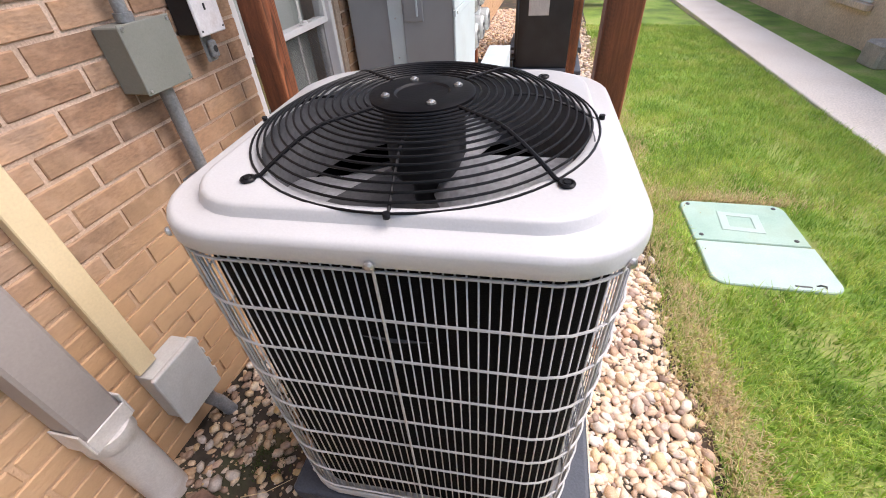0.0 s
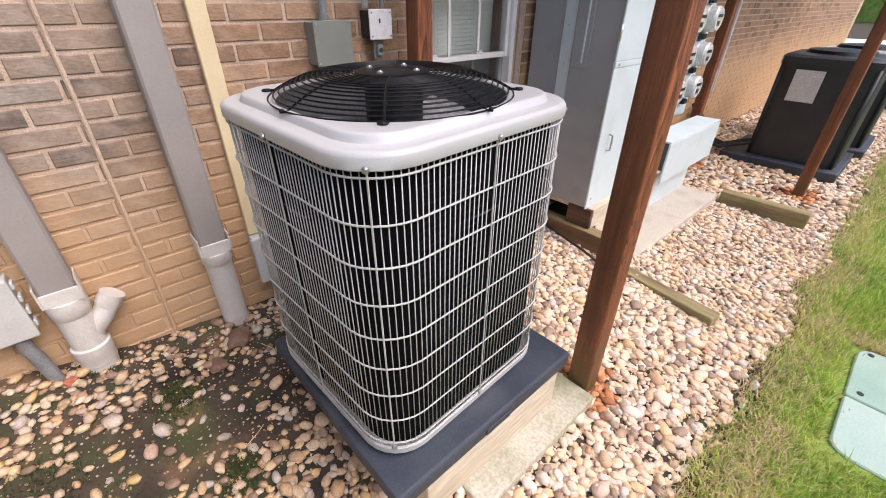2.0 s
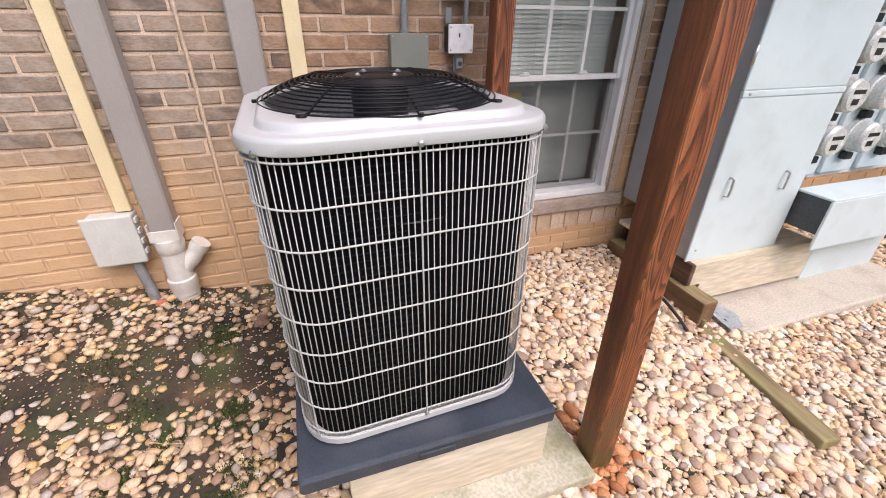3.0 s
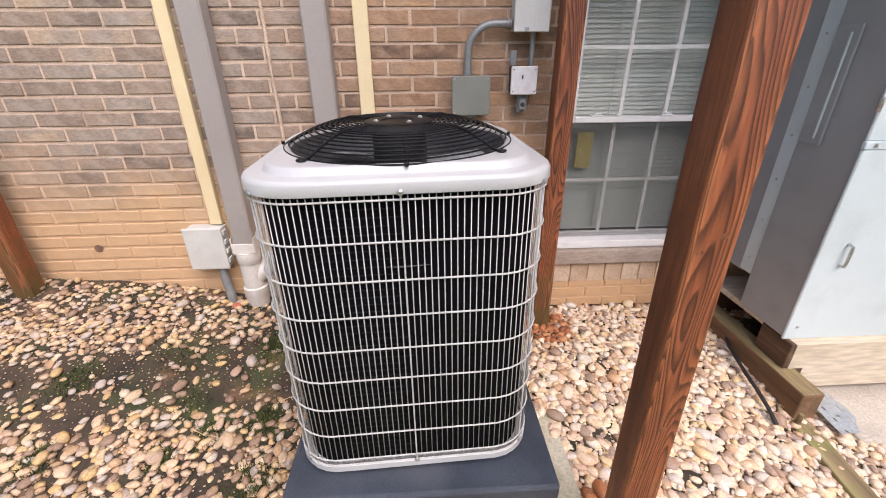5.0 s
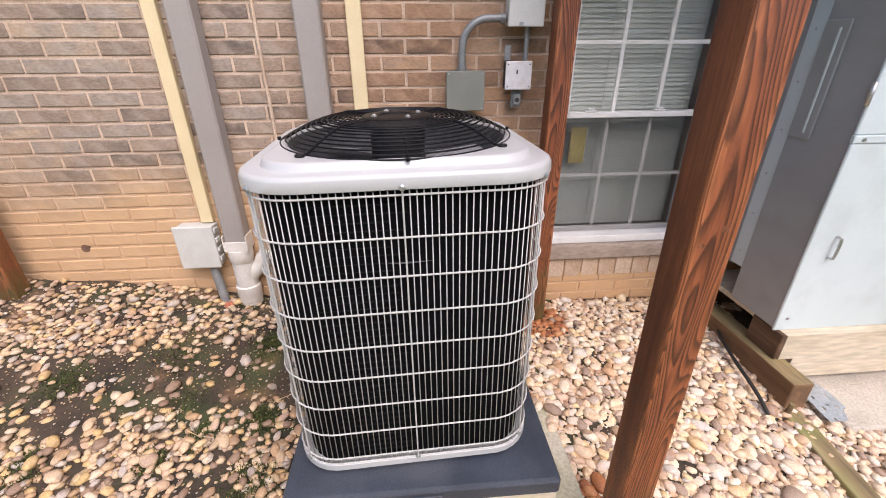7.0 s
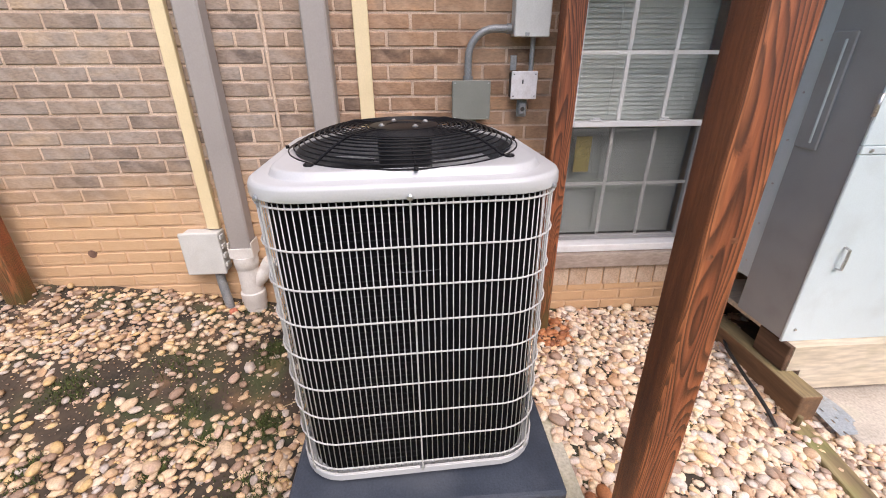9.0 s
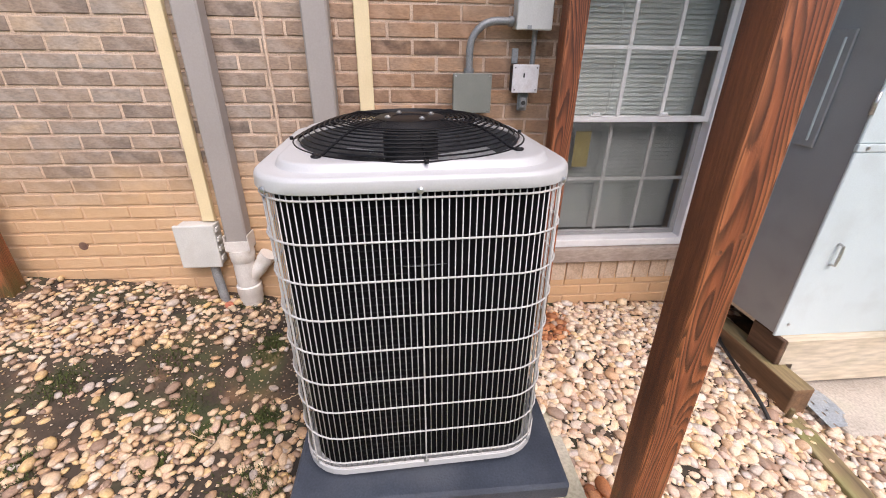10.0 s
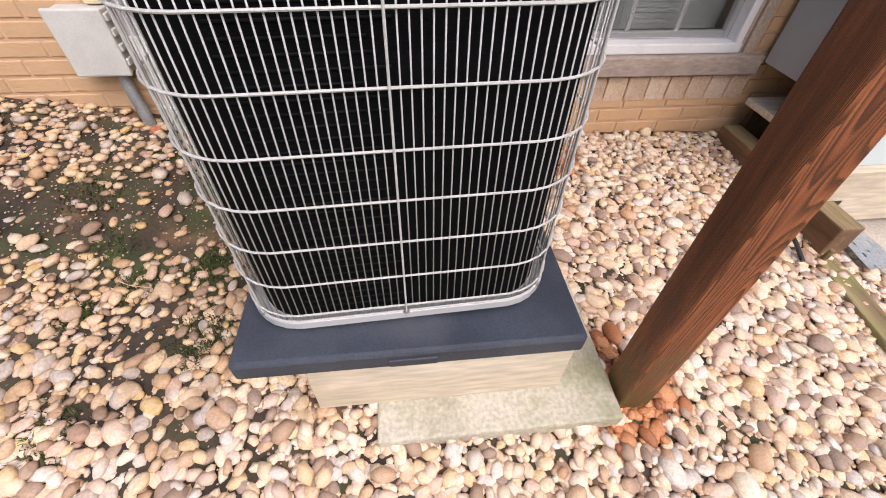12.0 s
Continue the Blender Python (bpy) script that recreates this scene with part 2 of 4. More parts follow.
m_tube = mat("coil_tube", [(0.004, 0.004, 0.005), (0.008, 0.008, 0.009)], 9, 0.7, 0.2, 200)
m_tube.node_tree.nodes["Principled BSDF"].inputs["Specular IOR Level"].default_value = 0.15
m_shroud = mat("inner_steel", [(0.085, 0.085, 0.09), (0.14, 0.14, 0.145)], 5, 0.5, 0.1, 90)
m_zinc = mat("zinc", [(0.45, 0.45, 0.45), (0.65, 0.64, 0.62)], 30, 0.35, 0.1, 200, metal=0.8)
m_padm = mat("pad_plastic", [(0.026, 0.033, 0.048), (0.037, 0.046, 0.065), (0.055, 0.066, 0.087)], 6, 0.55, 0.35, 160, dirt=((0.11, 0.115, 0.125), 0.3, 5))
m_spout = mat("downspout", [(0.30, 0.27, 0.255), (0.36, 0.325, 0.305)], 3, 0.5, 0.06, 150, speck=0.06)
m_cream = mat("cream_channel", [(0.68, 0.55, 0.33), (0.77, 0.64, 0.41)], 5, 0.5, 0.05, 150, speck=0.06)
m_pvc = mat("pvc", [(0.62, 0.58, 0.54), (0.74, 0.71, 0.68)], 8, 0.4, 0.1, 150, speck=0.1, dirt=((0.4, 0.3, 0.2), 0.4, 11))
m_boxgrey = mat("box_grey", [(0.52, 0.515, 0.49), (0.62, 0.615, 0.59)], 6, 0.5, 0.08, 150, speck=0.08, dirt=((0.35, 0.3, 0.25), 0.25, 9))
m_steel = mat("grey_enamel", [(0.19, 0.195, 0.17), (0.23, 0.235, 0.205)], 6, 0.5, 0.06, 200, speck=0.08)
m_conduit = mat("conduit", [(0.22, 0.225, 0.23), (0.32, 0.325, 0.33)], 12, 0.45, 0.1, 150, metal=0.3)
m_whitebox = mat("white_cover", [(0.58, 0.56, 0.57), (0.72, 0.7, 0.71)], 10, 0.45, 0.05, 150, speck=0.1, dirt=((0.4, 0.32, 0.28), 0.35, 22))
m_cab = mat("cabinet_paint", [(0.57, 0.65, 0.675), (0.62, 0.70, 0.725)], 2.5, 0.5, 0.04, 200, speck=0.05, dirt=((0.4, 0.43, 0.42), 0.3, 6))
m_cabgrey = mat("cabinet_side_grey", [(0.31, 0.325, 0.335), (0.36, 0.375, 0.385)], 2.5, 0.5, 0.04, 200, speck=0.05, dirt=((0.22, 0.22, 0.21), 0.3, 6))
# dark grey that carries the shade of the trough's end face
m_cabdark = mat("trough_end_shade", [(0.05, 0.055, 0.06), (0.08, 0.085, 0.09)], 5, 0.6, 0.1, 100)
m_meterface = mat("meter_face", [(0.55, 0.55, 0.53), (0.75, 0.75, 0.73)], 18, 0.25, 0, 150, coat=0.6)
m_dark = mat("dark_plastic", [(0.012, 0.012, 0.013), (0.03, 0.03, 0.03)], 14, 0.5, 0.1, 150)
m_red = mat("red_tag", [(0.45, 0.02, 0.03), (0.55, 0.04, 0.05)], 14, 0.5, 0, 100)
m_vinyl = mat("white_vinyl", [(0.74, 0.73, 0.73), (0.8, 0.79, 0.79)], 5, 0.4, 0.03, 150, speck=0.05, dirt=((0.55, 0.5, 0.48), 0.3, 13))
m_trimtan = mat("tan_trim", [(0.40, 0.31, 0.24), (0.5, 0.4, 0.31)], 6, 0.7, 0.2, 90)
m_sill = mat("sill_stone", [(0.34, 0.27, 0.23), (0.45, 0.37, 0.31)], 12, 0.85, 0.4, 100, squash=(1, 0.3, 1), dirt=((0.2, 0.15, 0.12), 0.4, 8))
m_blind = mat("blind_slat", [(0.42, 0.45, 0.43), (0.5, 0.53, 0.51)], 4, 0.5, 0, 100, speck=0.05)
m_room = mat("room", [(0.40, 0.40, 0.38), (0.5, 0.5, 0.48)], 2, 0.9, 0, 20)
m_note = mat("yellow_card", [(0.45, 0.36, 0.12), (0.55, 0.45, 0.17)], 8, 0.7, 0, 60)
m_lidgreen = mat("green_lid", [(0.27, 0.42, 0.34), (0.34, 0.49, 0.405), (0.39, 0.53, 0.45)], 3, 0.55, 0.2, 120, speck=0.1, dirt=((0.3, 0.38, 0.25), 0.4, 5))
m_lidpale = mat("pale_green_lid", [(0.39, 0.53, 0.46), (0.46, 0.58, 0.515)], 6, 0.6, 0.2, 120, speck=0.1)
m_clay = mat("red_clay", [(0.4, 0.12, 0.07), (0.55, 0.2, 0.12)], 20, 0.8, 0.5, 90)
m_farblack = mat("far_unit_paint", [(0.018, 0.019, 0.022), (0.035, 0.037, 0.042)], 5, 0.5, 0.1, 90)
m_paper = mat("paper_label", [(0.6, 0.6, 0.6), (0.72, 0.72, 0.72)], 14, 0.6, 0, 80)
m_metalplate = mat("galvanised", [(0.42, 0.46, 0.5), (0.55, 0.59, 0.63)], 22, 0.4, 0.1, 120, metal=0.5)
m_rock = mat("brown_rock", [(0.12, 0.065, 0.045), (0.25, 0.15, 0.105)], 16, 0.85, 0.8, 90)
m_path = mat("footpath_concrete", [(0.74, 0.655, 0.56), (0.80, 0.72, 0.63), (0.83, 0.755, 0.67)], 1.5, 0.9, 0.3, 60)

m_deck = mat("deck_boards", [(0.07, 0.032, 0.02), (0.13, 0.065, 0.04)], 9, 0.8, 0.5, 80, squash=(1, 0.1, 1))
m_screen = bpy.data.materials.new("insect_screen")
m_screen.use_nodes = True
sn, sl = m_screen.node_tree.nodes, m_screen.node_tree.links
s_mix, s_tr, s_df = sn.new("ShaderNodeMixShader"), sn.new("ShaderNodeBsdfTransparent"), sn.new("ShaderNodeBsdfDiffuse")
s_df.inputs[0].default_value = (0.05, 0.052, 0.055, 1)
s_mix.inputs[0].default_value = 0.3
sl.new(s_tr.outputs[0], s_mix.inputs[1]), sl.new(s_df.outputs[0], s_mix.inputs[2])
sl.new(s_mix.outputs[0], sn["Material Output"].inputs[0])

m_glass = bpy.data.materials.new("window_glass")
m_glass.use_nodes = True
gb_ = m_glass.node_tree.nodes["Principled BSDF"]
gb_.inputs["Transmission Weight"].default_value, gb_.inputs["Roughness"].default_value = 1.0, 0.0
gb_.inputs["Base Color"].default_value, gb_.inputs["IOR"].default_value = (0.98, 1.0, 0.99, 1), 1.5


# ---- building blocks ----
def box(bm, x0, x1, y0, y1, z0, z1, bev=0.0, seg=1):
    r = bmesh.ops.create_cube(bm, size=1)
    for v in r["verts"]:
        v.co = Vector(((x0 + x1) / 2 + v.co.x * (x1 - x0), (y0 + y1) / 2 + v.co.y * (y1 - y0), (z0 + z1) / 2 + v.co.z * (z1 - z0)))
    if bev:
        edges = list({e for v in r["verts"] for e in v.link_edges})
        bmesh.ops.bevel(bm, geom=edges, offset=bev, segments=seg, affect="EDGES", profile=0.5)
    return bm


def tube(bm, pts, r, n=8, closed=False, cap=True):
    """A round bar along points."""
    pts = [Vector(p) for p in pts]
    rings, k = [], len(pts)
    side = None
    for i, p in enumerate(pts):
        a = pts[(i - 1) % k] if (closed or i) else p
        c = pts[(i + 1) % k] if (closed or i < k - 1) else p
        d = (c - a).normalized()
        if side is None:
            side = d.orthogonal().normalized()
        side = (side - d * side.dot(d)).normalized()
        up = d.cross(side)
        rad = r[i] if isinstance(r, (list, tuple)) else r
        rings.append([bm.verts.new(p + (side * math.cos(2 * math.pi * j / n) + up * math.sin(2 * math.pi * j / n)) * rad) for j in range(n)])
    for i in range(k if closed else k - 1):
        a, c = rings[i], rings[(i + 1) % k]
        for j in range(n):
            f = bm.faces.new((a[j], a[(j + 1) % n], c[(j + 1) % n], c[j]))
            f.smooth = True
    if cap and not closed:
        bm.faces.new(rings[0][::-1]), bm.faces.new(rings[-1])
    return bm


def loft(bm, loops, cap0=False, cap1=False, smooth=True):
    rows = [[bm.verts.new(p) for p in lp] for lp in loops]
    for a, c in zip(rows, rows[1:]):
        for j in range(len(a)):
            bm.faces.new((a[j], a[(j + 1) % len(a)], c[(j + 1) % len(a)], c[j])).smooth = smooth
    if cap0:
        bm.faces.new(rows[0][::-1])
    if cap1:
        bm.faces.new(rows[-1])
    return bm


def mesh_of(name, bm, material):
    bmesh.ops.recalc_face_normals(bm, faces=bm.faces)
    for e in bm.edges:
        if len(e.link_faces) == 2 and e.calc_face_angle(0) > 0.62:
            e.smooth = False
    me = bpy.data.meshes.new(name)
    bm.to_mesh(me)
    bm.free()
    me.materials.append(material)
    return me


def part(name, bm, material, parent, label=""):
    ob = new(name, mesh_of(name, bm, material))
    ob.parent = parent
    return tagged(ob, label)


def thing(name, label, category, at=(0, 0, 0), turn=0, group="", kind=""):
    ob = new(name)
    ob.empty_display_size = 0.1
    ob.matrix_basis = pose(*at, 0, 0, turn)
    return tagged(ob, label, category, group, kind)


def solid(name, bm, material, label, category, at=(0, 0, 0), turn=0, group="", kind=""):
    ob = new(name, mesh_of(name, bm, material))
    ob.matrix_basis = pose(*at, 0, 0, turn)
    return tagged(ob, label, category, group, kind)


def B(*a):
    return box(bmesh.new(), *a)


def T(*a, **k):
    return tube(bmesh.new(), *a, **k)


def ease(x, xs, ys):
    return float(np.interp(x, xs, ys))


def ground_z(x, y):
    """Height of the bare ground: a bank against the wall that falls to the lawn."""
    w = ease(y, (-3, -1.2, -0.6, -0.3, 0, 0.3, 1, 1.7, 2.4, 3, 5, 8, 14), (0.48, 0.42, 0.36, 0.30, 0.24, 0.205, 0.16, 0.125, 0.105, 0.05, -0.04, -0.1, -0.15))
    o = ease(y, (-3, 0, 1, 2.4, 5, 10, 30), (0.06, 0.0, -0.025, -0.05, -0.11, -0.15, -0.15))
    s = max(0.0, min(1.0, 1 - x / 1.85))
    return o + (w - o) * s - 0.012 - 0.045 * max(0.0, min(1.0, (x - 2.9) / 1.0))


# ---- ground ----
def axis(fine0, fine1, step, far):
    out = list(np.arange(fine0, fine1 + 1e-6, step))
    d, a, b = step, fine0, fine1
    while b < far:
        d *= 1.5
        a, b = a - d, b + d
        out = [a] + out + [b]
    return out


def build_ground():
    xs, ys = axis(-0.2, 4.6, 0.08, 400), axis(-2.4, 8.0, 0.08, 400)
    bm = bmesh.new()
    grid = []
    for x in xs:
        row = []
        for y in ys:
            bump = 0.012 * noise.noise((x * 5, y * 5, 0)) + 0.006 * noise.noise((x * 17, y * 17, 3)) if -0.3 < x < 8 and -4 < y < 14 else 0
            row.append(bm.verts.new((x, y, ground_z(x, y) + bump)))
        grid.append(row)
    for i in range(len(xs) - 1):
        for j in range(len(ys) - 1):
            f = bm.faces.new((grid[i][j], grid[i + 1][j], grid[i + 1][j + 1], grid[i][j + 1]))
            f.smooth = True
            edge = 1.84 + 0.07 * noise.noise((ys[j] * 1.7, 0, 5))
            f.material_index = 1 if xs[i] > edge else 0
    ob = solid("ground", bm, m_soil, "dark damp soil bank beside a green lawn", "ground", kind="structure")
    ob.data.materials.append(m_lawn)
    return ob


ground = build_ground()
solid("pavement", B(3.94, 4.72, -20, 14.2, -0.4, -0.135, 0.01), m_path, "pale concrete footpath across the lawn", "footpath", kind="structure")
solid("pavement", B(1.9, 3.938, 13.2, 14.2, -0.4, -0.137, 0.01), m_path, "pale concrete footpath joining the fence", "footpath", kind="structure")

# ---- brick house wall ----
WIN = (1.545, 2.42, 0.46, 1.90)      # y0, y1, z0, z1 of the opening
COURSE, LONG = 0.0688, 0.219
bm = bmesh.new()
for a in ((-6, WIN[0], -0.6, 4), (WIN[1], 16, -0.6, 4), (WIN[0], WIN[1], -0.6, WIN[2]), (WIN[0], WIN[1], WIN[3], 4)):
    box(bm, -0.30, -0.0055, *a)
wall = solid("wall_west", bm, m_mortar, "weathered brown brick house wall with pale mortar", "wall", kind="structure")


def deck(y0, y1):
    d = bmesh.new()
    y = y0
    while y < y1 - 0.1:
        box(d, 0.004, 1.42, y, y + 0.138, 3.0, 3.03)
        y += 0.145
    box(d, 1.27, 1.37, y0, y1, 2.8, 2.999)
    box(d, 0.10, 0.20, y0, y1, 2.8, 2.999)
    solid("ceiling", d, m_deck, "unseen dark stained timber deck above the posts", "deck", kind="structure")


# unseen decks inferred from the posts; past y 5.2 added to shade the wall
deck(1.38, 9.95)
deck(-4.2, -1.16)


# ---- posts ----
def wood_post_thing(x0, y0, z0, label, size=0.09, group="deck posts", knots=(), lean=0.0):
    p = thing("deck_post", label, "post", (x0 + size / 2, y0 + size / 2, z0), group=group)
    p.matrix_basis = pose(x0 + size / 2, y0 + size / 2, z0, lean)
    bm = bmesh.new()
    h, s = 2.795 - z0, size / 2
    loops = []
    for i in range(15):
        z = h * i / 14
        q = []
        for cx, cy in ((1, 1), (-1, 1), (-1, -1), (1, -1)):
            for a in range(3):
                ang = math.atan2(cy, cx) + (a - 1) * math.pi / 4
                w = 0.0012 * noise.noise((x0 * 9 + cx, y0 + cy * 3, z * 4))
                q.append((cx * (s - 0.008) + 0.008 * math.cos(ang) + w, cy * (s - 0.008) + 0.008 * math.sin(ang) + w, z))
        loops.append(q)
    loft(bm, loops, True, True, False)
    part("shaft", bm, m_post, p)
    for ky, kz, kr in knots:
        bm = bmesh.new()
        bmesh.ops.create_uvsphere(bm, u_segments=14, v_segments=8, radius=1)
        for v in bm.verts:
            v.co = Vector((s + 0.0015 * v.co.x - 0.0005, ky - y0 - s + v.co.y * kr, kz - z0 + v.co.z * kr * 0.8))
        part("knot", bm, m_knot, p)
    return p


wood_post_thing(0.11, 1.43, 0.08, "red-brown stained timber post beside the window")
wood_post_thing(1.255, 1.387, -0.03, "weathered red-brown timber post with knots beside the pad", 0.096, knots=((1.451, 1.16, 0.010), (1.409, 1.124, 0.009), (1.44, 0.62, 0.012), (1.446, 1.62, 0.011)), lean=0.7)
wood_post_thing(1.37, 5.05, -0.2, "red-brown timber post standing in pale gravel")
wood_post_thing(0.28, 5.05, -0.2, "dark red-brown timber post near the house wall")
wood_post_thing(0.07, -1.27, 0.3, "dark red-brown timber post at the wall foot")


# ---- window ----
def build_window():
    y0, y1, z0, z1 = WIN
    w = thing("window_1", "white vinyl double-hung window with lowered blinds", "window", (0, 0, 0), kind="structure")
    yf1 = 2.368
    zm = 1.19
    bm = bmesh.new()
    fr = 0.035
    box(bm, -0.10, -0.004, y0, y0 + fr, z0 + 0.04, z1, 0.003)
    box(bm, -0.10, -0.004, yf1 - fr, yf1, z0 + 0.04, z1, 0.003)
    box(bm, -0.10, -0.006, y0 + fr, yf1 - fr, z1 - fr, z1, 0.003)
    box(bm, -0.10, 0.006, y0 + 0.001, yf1, z0 + 0.032, z0 + 0.075, 0.004)
    part("window_frame", bm, m_vinyl, w)
    part("jamb_trim", box(box(bmesh.new(), -0.10, -0.012, yf1 + 0.001, yf1 + 0.026, z0, z1, 0.004), -0.1, -0.002, yf1 + 0.028, y1 + 0.03, z0, z1, 0.004), m_trimtan, w, "tan painted jamb trim")
    part("window_sill", B(-0.10, 0.035, y0 - 0.03, y1 + 0.07, z0 - 0.055, z0 + 0.03, 0.006, 2), m_sill, w, "rough grey-tan stone sill")

    def sash(nm, za, zb, x, seg_mat):
        bm = bmesh.new()
        a, b, t = y0 + fr + 0.001, yf1 - fr - 0.001, 0.028
        box(bm, x - 0.03, x, a, a + t, za, zb, 0.003)
        box(bm, x - 0.03, x, b - t, b, za, zb, 0.003)
        box(bm, x - 0.029, x + 0.001, a + t, b - t, za, za + t, 0.003)
        box(bm, x - 0.029, x + 0.001, a + t, b - t, zb - t, zb, 0.003)
        s = part(nm, bm, seg_mat, w)
        ia, ib, ja, jb = a + t, b - t, za + t, zb - t
        for i in (1, 2):
            yy = ia + (ib - ia) * i / 3
            part("muntin", B(x - 0.019, x - 0.011, yy - 0.009, yy + 0.009, ja, jb), m_vinyl, s)
        zz = (ja + jb) / 2
        part("muntin", B(x - 0.0185, x - 0.0115, ia, ib, zz - 0.009, zz + 0.009), m_vinyl, s)
        g = part("pane", B(x - 0.0095, x - 0.0065, ia, ib, ja, jb), m_glass, s)
        g.visible_shadow = False
        return s

    sash("upper_sash", zm - 0.012, z1 - fr - 0.001, -0.025, m_vinyl)
    sash("lower_sash", z0 + 0.077, zm + 0.014, -0.062, m_vinyl)
    sc = part("insect_screen", B(-0.0505, -0.050, y0 + fr + 0.012, yf1 - fr - 0.012, z0 + 0.085, zm - 0.012), m_screen, w, "dark mesh insect screen")
    sc.visible_shadow = False
    for yy in (1.72, 2.08):
        bm = bmesh.new()
        box(bm, -0.045, -0.02, yy - 0.03, yy + 0.03, zm + 0.017, zm + 0.024, 0.002)
        box(bm, -0.04, -0.022, yy - 0.012, yy + 0.022, zm + 0.024, zm + 0.034, 0.003)
        part("sash_lock", bm, m_vinyl, w)
    b = thing("window_blind", "pale grey horizontal slat blind hanging inside the window", "blind")
    z = z0 + 0.10
    k = 0
    while z < z1 - 0.05:
        bm = bmesh.new()
        ya, yb = y0 + 0.05, yf1 - 0.05
        th = radians(70)
        dx, dz = 0.0125 * math.cos(th), 0.0125 * math.sin(th)
        v = [bm.verts.new(p) for p in ((-0.16 - dx, ya, z + dz), (-0.16 - dx, yb, z + dz), (-0.16 + dx, yb, z - dz), (-0.16 + dx, ya, z - dz), (-0.1595 - dx, ya, z + dz + 0.001), (-0.1595 - dx, yb, z + dz + 0.001), (-0.1595 + dx, yb, z - dz + 0.001), (-0.1595 + dx, ya, z - dz + 0.001))]
        for f in ((0, 1, 2, 3), (7, 6, 5, 4), (0, 4, 5, 1), (2, 6, 7, 3)):
            bm.faces.new([v[i] for i in f])
        part("slat", bm, m_blind, b)
        z += 0.0225
        k += 1
    part("lift_cord", T([(-0.145, 1.83, z0 + 0.1), (-0.145, 1.83, z1 - 0.05)], 0.0012, n=5), m_blind, b)
    solid("card", B(-0.108, -0.105, 1.665, 1.75, 0.93, 1.12), m_note, "yellow card leaning inside the window", "card")
    bm = bmesh.new()
    box(bm, -1.6, -1.59, y0 - 0.6, y1 + 0.6, 0.2, 2.3)
    box(bm, -1.6, -0.3, y0 - 0.61, y0 - 0.6, 0.2, 2.3)
    box(bm, -1.6, -0.3, y1 + 0.6, y1 + 0.61, 0.2, 2.3)
    box(bm, -1.6, -0.3, y0 - 0.6, y1 + 0.6, 2.3, 2.31)
    box(bm, -1.6, -0.3, y0 - 0.6, y1 + 0.6, 0.19, 0.2)
    solid("room_walls", bm, m_room, "dim plain room behind the window", "room", kind="structure")


build_window()


# ---- condenser pad and its supports ----
def build_pad():
    p = thing("equipment_pad", "dark blue-grey moulded plastic pad under the condenser", "pad", (0.934, 0.81, 0.33))
    bm = bmesh.new()
    h = 0.394
    n = 4

    def sq(s, z, r):
        out = []
        for cx, cy in ((1, 1), (-1, 1), (-1, -1), (1, -1)):
            for a in range(n + 1):
                t = math.atan2(cy, cx) - math.pi / 4 + a * math.pi / 2 / n
                out.append((cx * (s - r) + r * math.cos(t), cy * (s - r) + r * math.sin(t), z))
        return out

    loft(bm, [sq(h - 0.004, 0, 0.012), sq(h, 0.002, 0.014), sq(h, 0.043, 0.014), sq(h - 0.004, 0.049, 0.012), sq(h - 0.012, 0.051, 0.01)], True, True, False)
    part("slab", bm, m_padm, p)
    part("lifting_lip", B(h - 0.004, h + 0.004, -0.06, 0.05, 0.004, 0.03, 0.002), m_padm, p)


build_pad()
solid("support_board", B(0.62, 1.29, 0.545, 1.215, 0.06, 0.329, 0.006, 2), m_board, "pale weathered support block under the pad", "block")
solid("concrete_slab", B(0.75, 1.395, 0.70, 1.375, -0.08, 0.059, 0.008, 2), m_slab, "mossy worn concrete slab beside the post", "slab")


# ---- condenser ----
CX, CY, ZB, HALF, RAD = 0.900, 0.784, 0.381, 0.344, 0.125


def rounded(theta, half, r):
    """Distance from the middle to a rounded square's edge at an angle."""
    c, s = abs(math.cos(theta)), abs(math.sin(theta))
    d = half / max(c, s)
    x, y = d * c, d * s
    k = half - r
    if x > k and y > k:
        q = k * (c + s)
        d = q + math.sqrt(max(0.0, q * q - (2 * k * k - r * r)))
    return d


def ring_pts(half, r, z, n=96):
    return [(rounded(2 * math.pi * i / n, half, r) * math.cos(2 * math.pi * i / n), rounded(2 * math.pi * i / n, half, r) * math.sin(2 * math.pi * i / n), z) for i in range(n)]


def circle(r, z, n=96):
    return [(r * math.cos(2 * math.pi * i / n), r * math.sin(2 * math.pi * i / n), z) for i in range(n)]


def perimeter(half, r, step):
    """Evenly spaced points round a rounded square, with the outward direction."""
    k = half - r
    out = []
    straight, arc = 2 * k, r * math.pi / 2
    total = 4 * (straight + arc)
    m = round(total / step / 8) * 8
    for i in range(m):
        s = total * i / m + straight / 2
        q = 0
        while s >= straight + arc:
            s -= straight + arc
            q += 1
        if s <= straight:
            p, d = Vector((half, -k + s, 0)), Vector((1, 0, 0))
        else:
            a = (s - straight) / r
            p, d = Vector((k + r * math.cos(a), k + r * math.sin(a), 0)), Vector((math.cos(a), math.sin(a), 0))
        t = Matrix.Rotation(q * math.pi / 2, 3, "Z")
        out.append((t @ p, t @ d))
    return out


